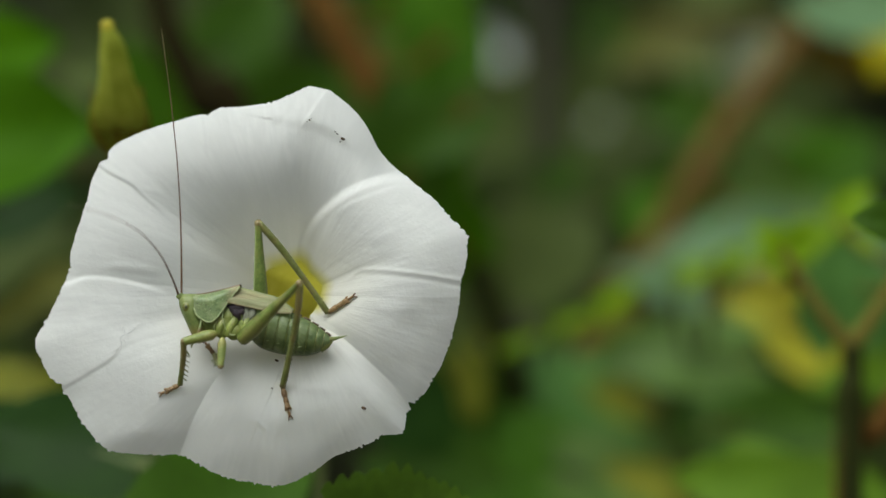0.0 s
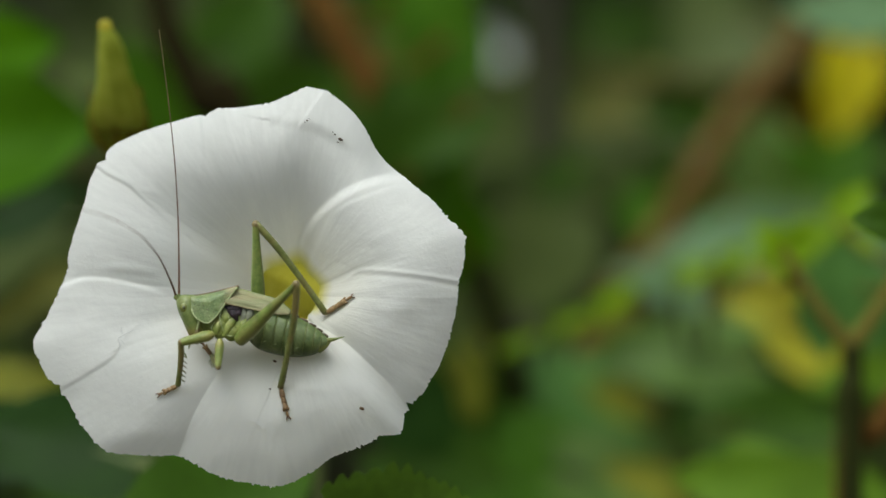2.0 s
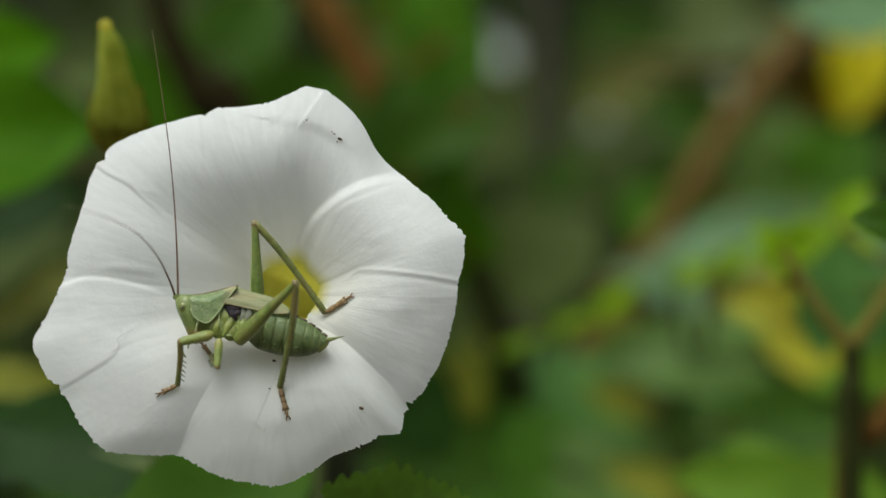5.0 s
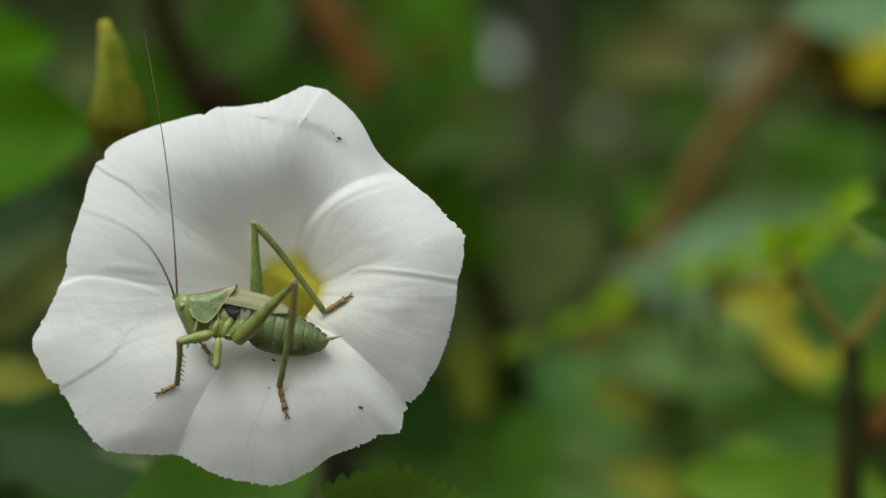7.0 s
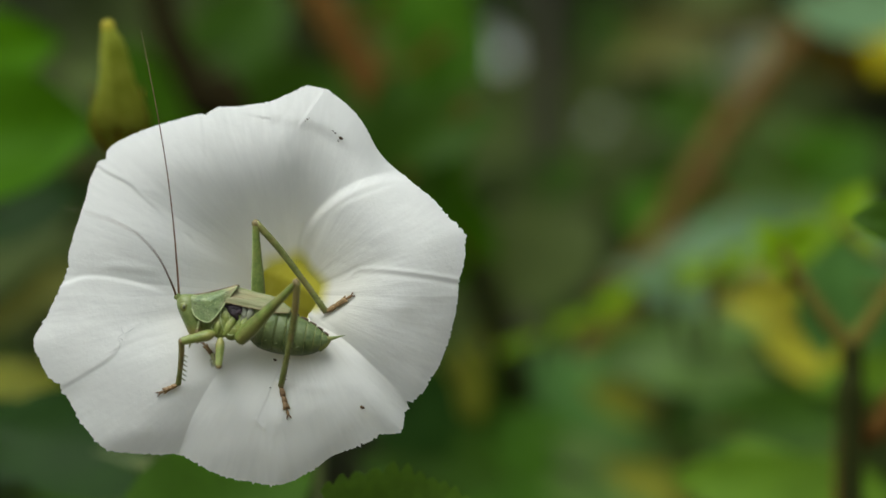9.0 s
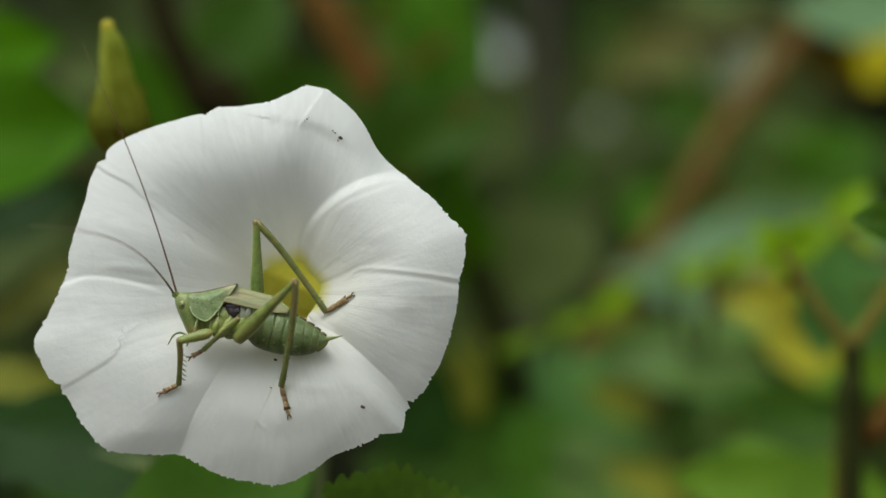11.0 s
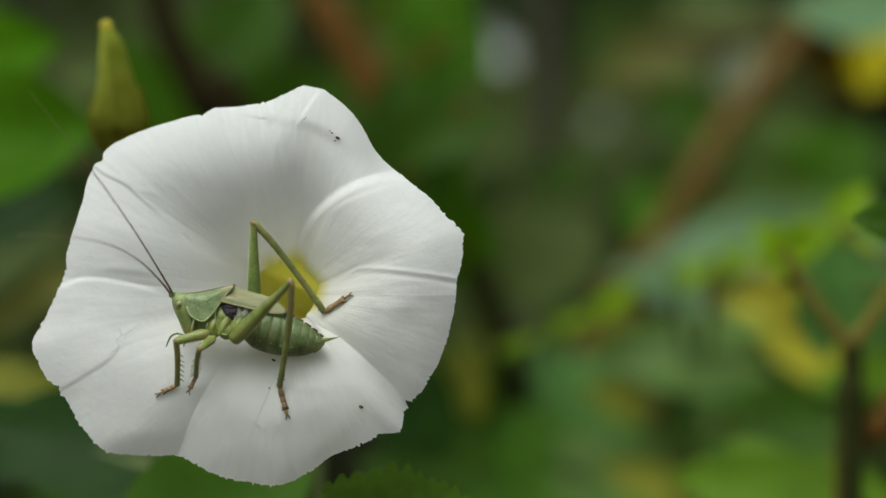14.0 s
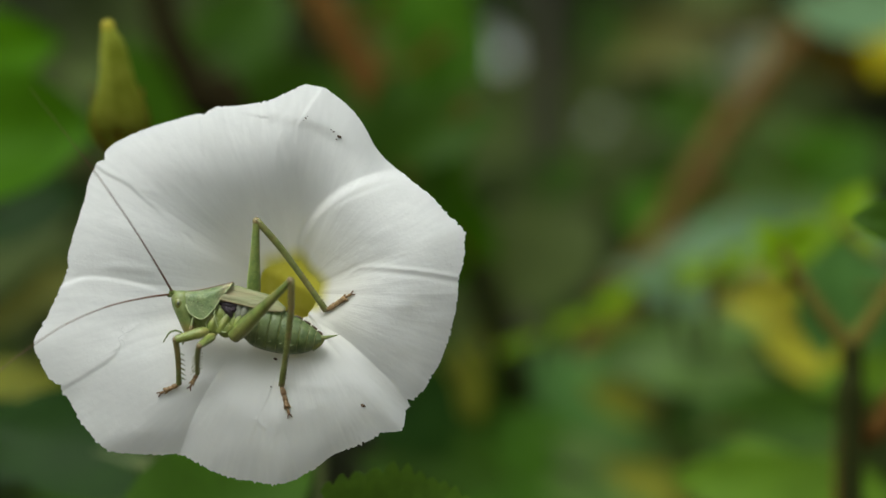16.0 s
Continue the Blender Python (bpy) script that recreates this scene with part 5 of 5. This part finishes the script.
def sway_branch():
    return plant("yellow_leaved_branch", tuple(SWAY_FOOT), "arching branch with yellow and withered leaves swaying in the wind", "branch",
                 [([tuple(SWAY_FOOT), (1.2, 0.55, 0.6), (0.7, 0.55, 1.02), (0.1934, 0.500, 0.9889), (0.1575, 0.500, 0.9889), (0.1112, 0.520, 0.9864), (0.0695, 0.540, 0.9926)], 0.012, 0.0015)],
                 [(LEAF_YELLOW, (0.1680, 0.480, 0.9945), (0.1580, 0.470, 0.9625), 0.026, F), (LEAF_RUST, (0.1436, 0.500, 0.9900), (0.1563, 0.500, 0.9590), 0.02, (-0.9, -1, -0.4)),
                  (LEAF_BEIGE, (0.1191, 0.550, 0.9847), (0.1158, 0.550, 0.9558), 0.02, F), (LEAF_TAN, (0.1036, 0.550, 0.9869), (0.0658, 0.550, 0.9736), 0.026, N)], STEM_OLIVE)


SWAY = sway_branch()


# ---------------------------------------------------------------- what moves
# flower: seconds, shift right mm, shift up mm, turn degrees
FLOWER_ROWS = ((0, 0, 0, 0), (1, -0.24, -0.12, -0.08), (2, -0.37, -0.13, -0.09), (4, -0.4, -0.1, -0.1), (6.5, -0.56, 0.02, -0.11), (7.5, -0.55, 0.09, -0.13),
               (8, -0.4, 0.08, -0.04), (9, -0.31, 0.11, -0.08), (10.2, -0.26, 0.12, -0.2), (11.5, -0.27, 0.1, -0.36), (12, -0.36, 0, -0.48), (12.5, -0.6, -0.03, -0.52),
               (13, -0.47, -0.07, -0.55), (13.5, -0.38, -0.03, -0.53), (14, -0.6, 0.02, -0.55), (14.5, -0.37, 0.04, -0.52), (15, -0.3, 0.12, -0.48),
               (15.5, -0.37, 0.17, -0.5), (16, -0.27, 0.23, -0.6))
# cricket's body on the flower, the same way
BODY_ROWS = ((0, 0, 0, 0), (1, -0.08, -0.04, 0.22), (3, -0.09, -0.03, 0.15), (6.5, -0.17, -0.07, 0.1), (8, -0.07, -0.17, -0.15), (9, -0.06, -0.1, -0.2),
             (10.2, -0.3, 0, 0.4), (11.5, -0.57, 0.06, 1.0), (12.5, -0.66, -0.02, 1.2), (13.5, -0.68, 0.04, 1.25), (14.5, -0.8, 0.02, 1.7), (15.2, -0.84, 0, 1.6), (16, -1.2, 0.2, 1.45))


def at_time(rows, t):
    for a, b in zip(rows, rows[1:]):
        if t <= b[0]:
            u = (t - a[0]) / (b[0] - a[0])
            return [p + (q - p) * u for p, q in zip(a[1:], b[1:])]
    return list(rows[-1][1:])


def swing(rows, t, about):
    dx, dz, turn = at_time(rows, t)
    return Matrix.Translation(about + Vector((dx, 0, dz)) * MM) @ pose(0, 0, 0, 0, turn, 0) @ Matrix.Translation(-about)


def bone_turn(a0, n0, a1, n1):
    """The turn that takes way a0 with side n0 to way a1 with side n1."""
    def frame3(a, n):
        a = a.normalized()
        n = (n - a * n.dot(a)).normalized()
        return Matrix((a, n, a.cross(n))).transposed()
    return (frame3(a1, n1) @ frame3(a0, n0).transposed()).to_4x4()


def move_leg(limb, rows):
    """rows: seconds, ankle and knee hint in the cricket's space, and the foot's own turn."""
    hip, k0, a0 = limb["hip"], limb["knee"], limb["ankle"]
    u, l = (k0 - hip).length, (a0 - k0).length
    n0 = (k0 - hip).cross(a0 - k0)
    keys = {"femur": [], "tibia": [], "tarsus": []}
    for t, ankle, hint, foot in rows:
        d = ankle - hip
        far = min(max(d.length, abs(u - l) * 1.02), (u + l) * 0.999)
        d.normalize()
        along = (u * u - l * l + far * far) / (2 * far)
        bend = hint - hip
        bend = (bend - d * bend.dot(d)).normalized()
        knee = hip + d * along + bend * math.sqrt(max(u * u - along * along, 0))
        end = hip + d * far
        n1 = (knee - hip).cross(end - knee)
        if n1.length < 1e-6:
            n1 = n0
        keys["femur"].append((t, Matrix.Translation(mm(hip)) @ bone_turn(k0 - hip, n0, knee - hip, n1)))
        keys["tibia"].append((t, Matrix.Translation(mm(knee)) @ bone_turn(a0 - k0, n0, end - knee, n1)))
        keys["tarsus"].append((t, Matrix.Translation(mm(end)) @ foot))
    for name, made in keys.items():
        walk(limb[name], made)


def aim(base, tip, bow_side):
    """Pose of an antenna that points from base towards base + tip, bowed to bow_side."""
    z = Vector(tip).normalized()
    x = Vector(bow_side)
    x = (x - z * x.dot(z)).normalized()
    m = Matrix((x, z.cross(x), z)).transposed().to_4x4()
    return Matrix.Translation(mm(base)) @ m


def motions():
    times = sorted({r[0] for r in FLOWER_ROWS} | {r[0] for r in BODY_ROWS} | {0.5, 5.0})
    about = CRICKET_AT.copy()
    walk(FLOWER, [(t, swing(FLOWER_ROWS, t, about) @ Matrix.Translation(FLOWER_FOOT)) for t in times])
    walk(CRICKET["root"], [(t, swing(FLOWER_ROWS, t, about) @ swing(BODY_ROWS, t, about) @ Matrix.Translation(about)) for t in times])

    def held(p, t):
        """A point of the petals, in the cricket's space."""
        back = swing(BODY_ROWS, t, Vector()).inverted()
        return (back @ (Vector(p) * MM)) / MM, back.to_3x3().to_4x4()

    for name in ("near_hind", "far_hind", "near_fore", "far_fore"):
        limb = CRICKET[name]
        rows = []
        for t in times:
            ankle, foot = held(limb["ankle"], t)
            rows.append((t, ankle, limb["knee"], foot))
        move_leg(limb, rows)
    # the middle leg is drawn up to the mouth, then reaches out and is set down
    mid = CRICKET["near_mid"]
    set_down = petal_point(CRICKET_AT.x - 9.4 * MM, CRICKET_AT.z - 7.0 * MM)
    deep = (set_down.y - CRICKET_AT.y) / MM - 2.4
    plan = ((0, *mid["ankle"], *mid["knee"], 0), (9.2, *mid["ankle"], *mid["knee"], 0), (10.2, *(-7.6, 0.5, -1.6), *(-4.2, -8.0, -0.5), -45),
            (11.3, -7.0, -2.9, -1.2, -3.5, -8.9, 2.3, -95), (11.5, -7.3, -2.9, -1.4, -3.8, -8.9, 2.3, -97), (11.7, -8.2, -7.0, -1.9, -4.2, -7.8, 5.0, -104),
            (11.9, -7.5, -6.5, -2.6, -3.7, -7.8, 5.2, -112), (12.1, -7.7, -6.8, -3.0, -4.2, -7.8, 4.9, -114), (12.3, -7.7, -6.8, -3.4, -4.7, -8.0, 4.8, -114),
            (12.5, -8.1, -6.4, -4.7, -5.1, -8.4, 3.8, -114), (12.7, -8.5, -4.6, -6.4, -6.0, -8.5, 2.4, -116), (12.9, -8.4, deep, -7.3, -6.4, -8.8, 0.6, -116),
            (13.1, -8.7, deep, -7.1, -6.6, -8.8, 0.8, -116), (14, -8.9, deep, -6.9, -6.8, -8.8, 0.9, -116), (16, -8.5, deep, -6.6, -6.9, -8.8, 0.9, -114))
    rows = []
    for t in [0, 3, 6, 9.2, 9.5, 9.8, 10.1, 10.4, 10.7, 11.0] + [11.3 + 0.1 * k for k in range(20)] + [13.6, 14.0, 15.0, 16]:
        v = at_time(plan, t)
        rows.append((t, Vector(v[0:3]), Vector(v[3:6]), pose(0, 0, 0, 0, v[6], 0)))
    move_leg(mid, rows)
    # antennae: seconds and the way from root to tip
    up_right = (1, 0, 0.35)
    a = CRICKET["antenna_a"]
    walk(a, [(t, aim(a.location / MM, tip, up_right)) for t, tip in
             ((0, (-3.4, -1, 47)), (1.5, (-3.4, -1, 47)), (3.5, (-3.9, -1, 47)), (6.5, (-5.3, -1, 46.8)), (7, (-5.6, -1, 46.8)), (7.5, (-5.8, -1, 46.8)), (8, (-7.1, -1, 46.6)), (8.5, (-7.9, -1, 46.4)), (9, (-6.3, -1, 46.6)), (9.25, (-5.9, -1, 46.6)), (10, (-11, -5, 44)),
              (11.3, (-19, -17, 39)), (11.5, (-21.8, -23, 34.7)), (12.5, (-22.3, -24, 34.5)), (14.5, (-22.4, -24, 34.5)), (16, (-21.8, -24, 34.2)))])
    b = CRICKET["antenna_b"]
    walk(b, [(t, aim(b.location / MM, tip, (0.5, 0, 1))) for t, tip in
             ((0, (-14, -35, 15.5)), (9, (-14, -35, 15)), (10, (-17, -34, 13)), (11.3, (-20, -33, 11)), (12.5, (-20.8, -33, 9.8)), (15.5, (-20.8, -33, 9.8)), (15.8, (-21, -33, 8.5)),
              (15.9, (-26, -28, -3)), (16, (-32, -20, -17.5)))])
    p = CRICKET["palps"][0]
    walk(p, [(t, Matrix.Translation(p.location) @ pose(0, 0, 0, 0, turn, 0)) for t, turn in
             ((0, -62), (3, -60), (9, -50), (10, -30), (11.3, 0), (11.6, -22), (12, -8), (12.5, 0), (13.4, -2), (14, -10), (15, -20), (16, 0))])
    # bud follows the flower's sway, the yellow branch swings more
    foot = Vector(BUD_THING.location)
    walk(BUD_THING, [(t, Matrix.Translation(foot) @ pose(0, 0, 0, 0, turn, 0)) for t, turn in
                     ((0, 0), (1, -0.3), (2, -0.42), (4, -0.35), (7, -0.4), (8.5, -0.1), (9, 0.15), (11.5, 0), (12.5, -0.35), (13, -0.4), (14, -0.15), (14.5, -0.3), (15.5, 0.15), (16, 0.15))])
    walk(SWAY, [(t, Matrix.Translation(SWAY_FOOT) @ pose(0, 0, 0, 0, -1.25 * s, 0)) for t, s in
                ((0, 0), (0.5, 0.08), (1, 0.17), (1.5, 0.28), (2, 0.78), (2.5, 0.97), (3, 1.0), (3.5, 1.0), (4.2, 0.85), (5.2, 0.5), (6.3, 0.2), (7, 0.2), (8, 0.12), (9.2, 0),
                 (10.2, 0.1), (11.3, 0.17), (13, 0.3), (14.5, 0.18), (16, 0.02))])


motions()
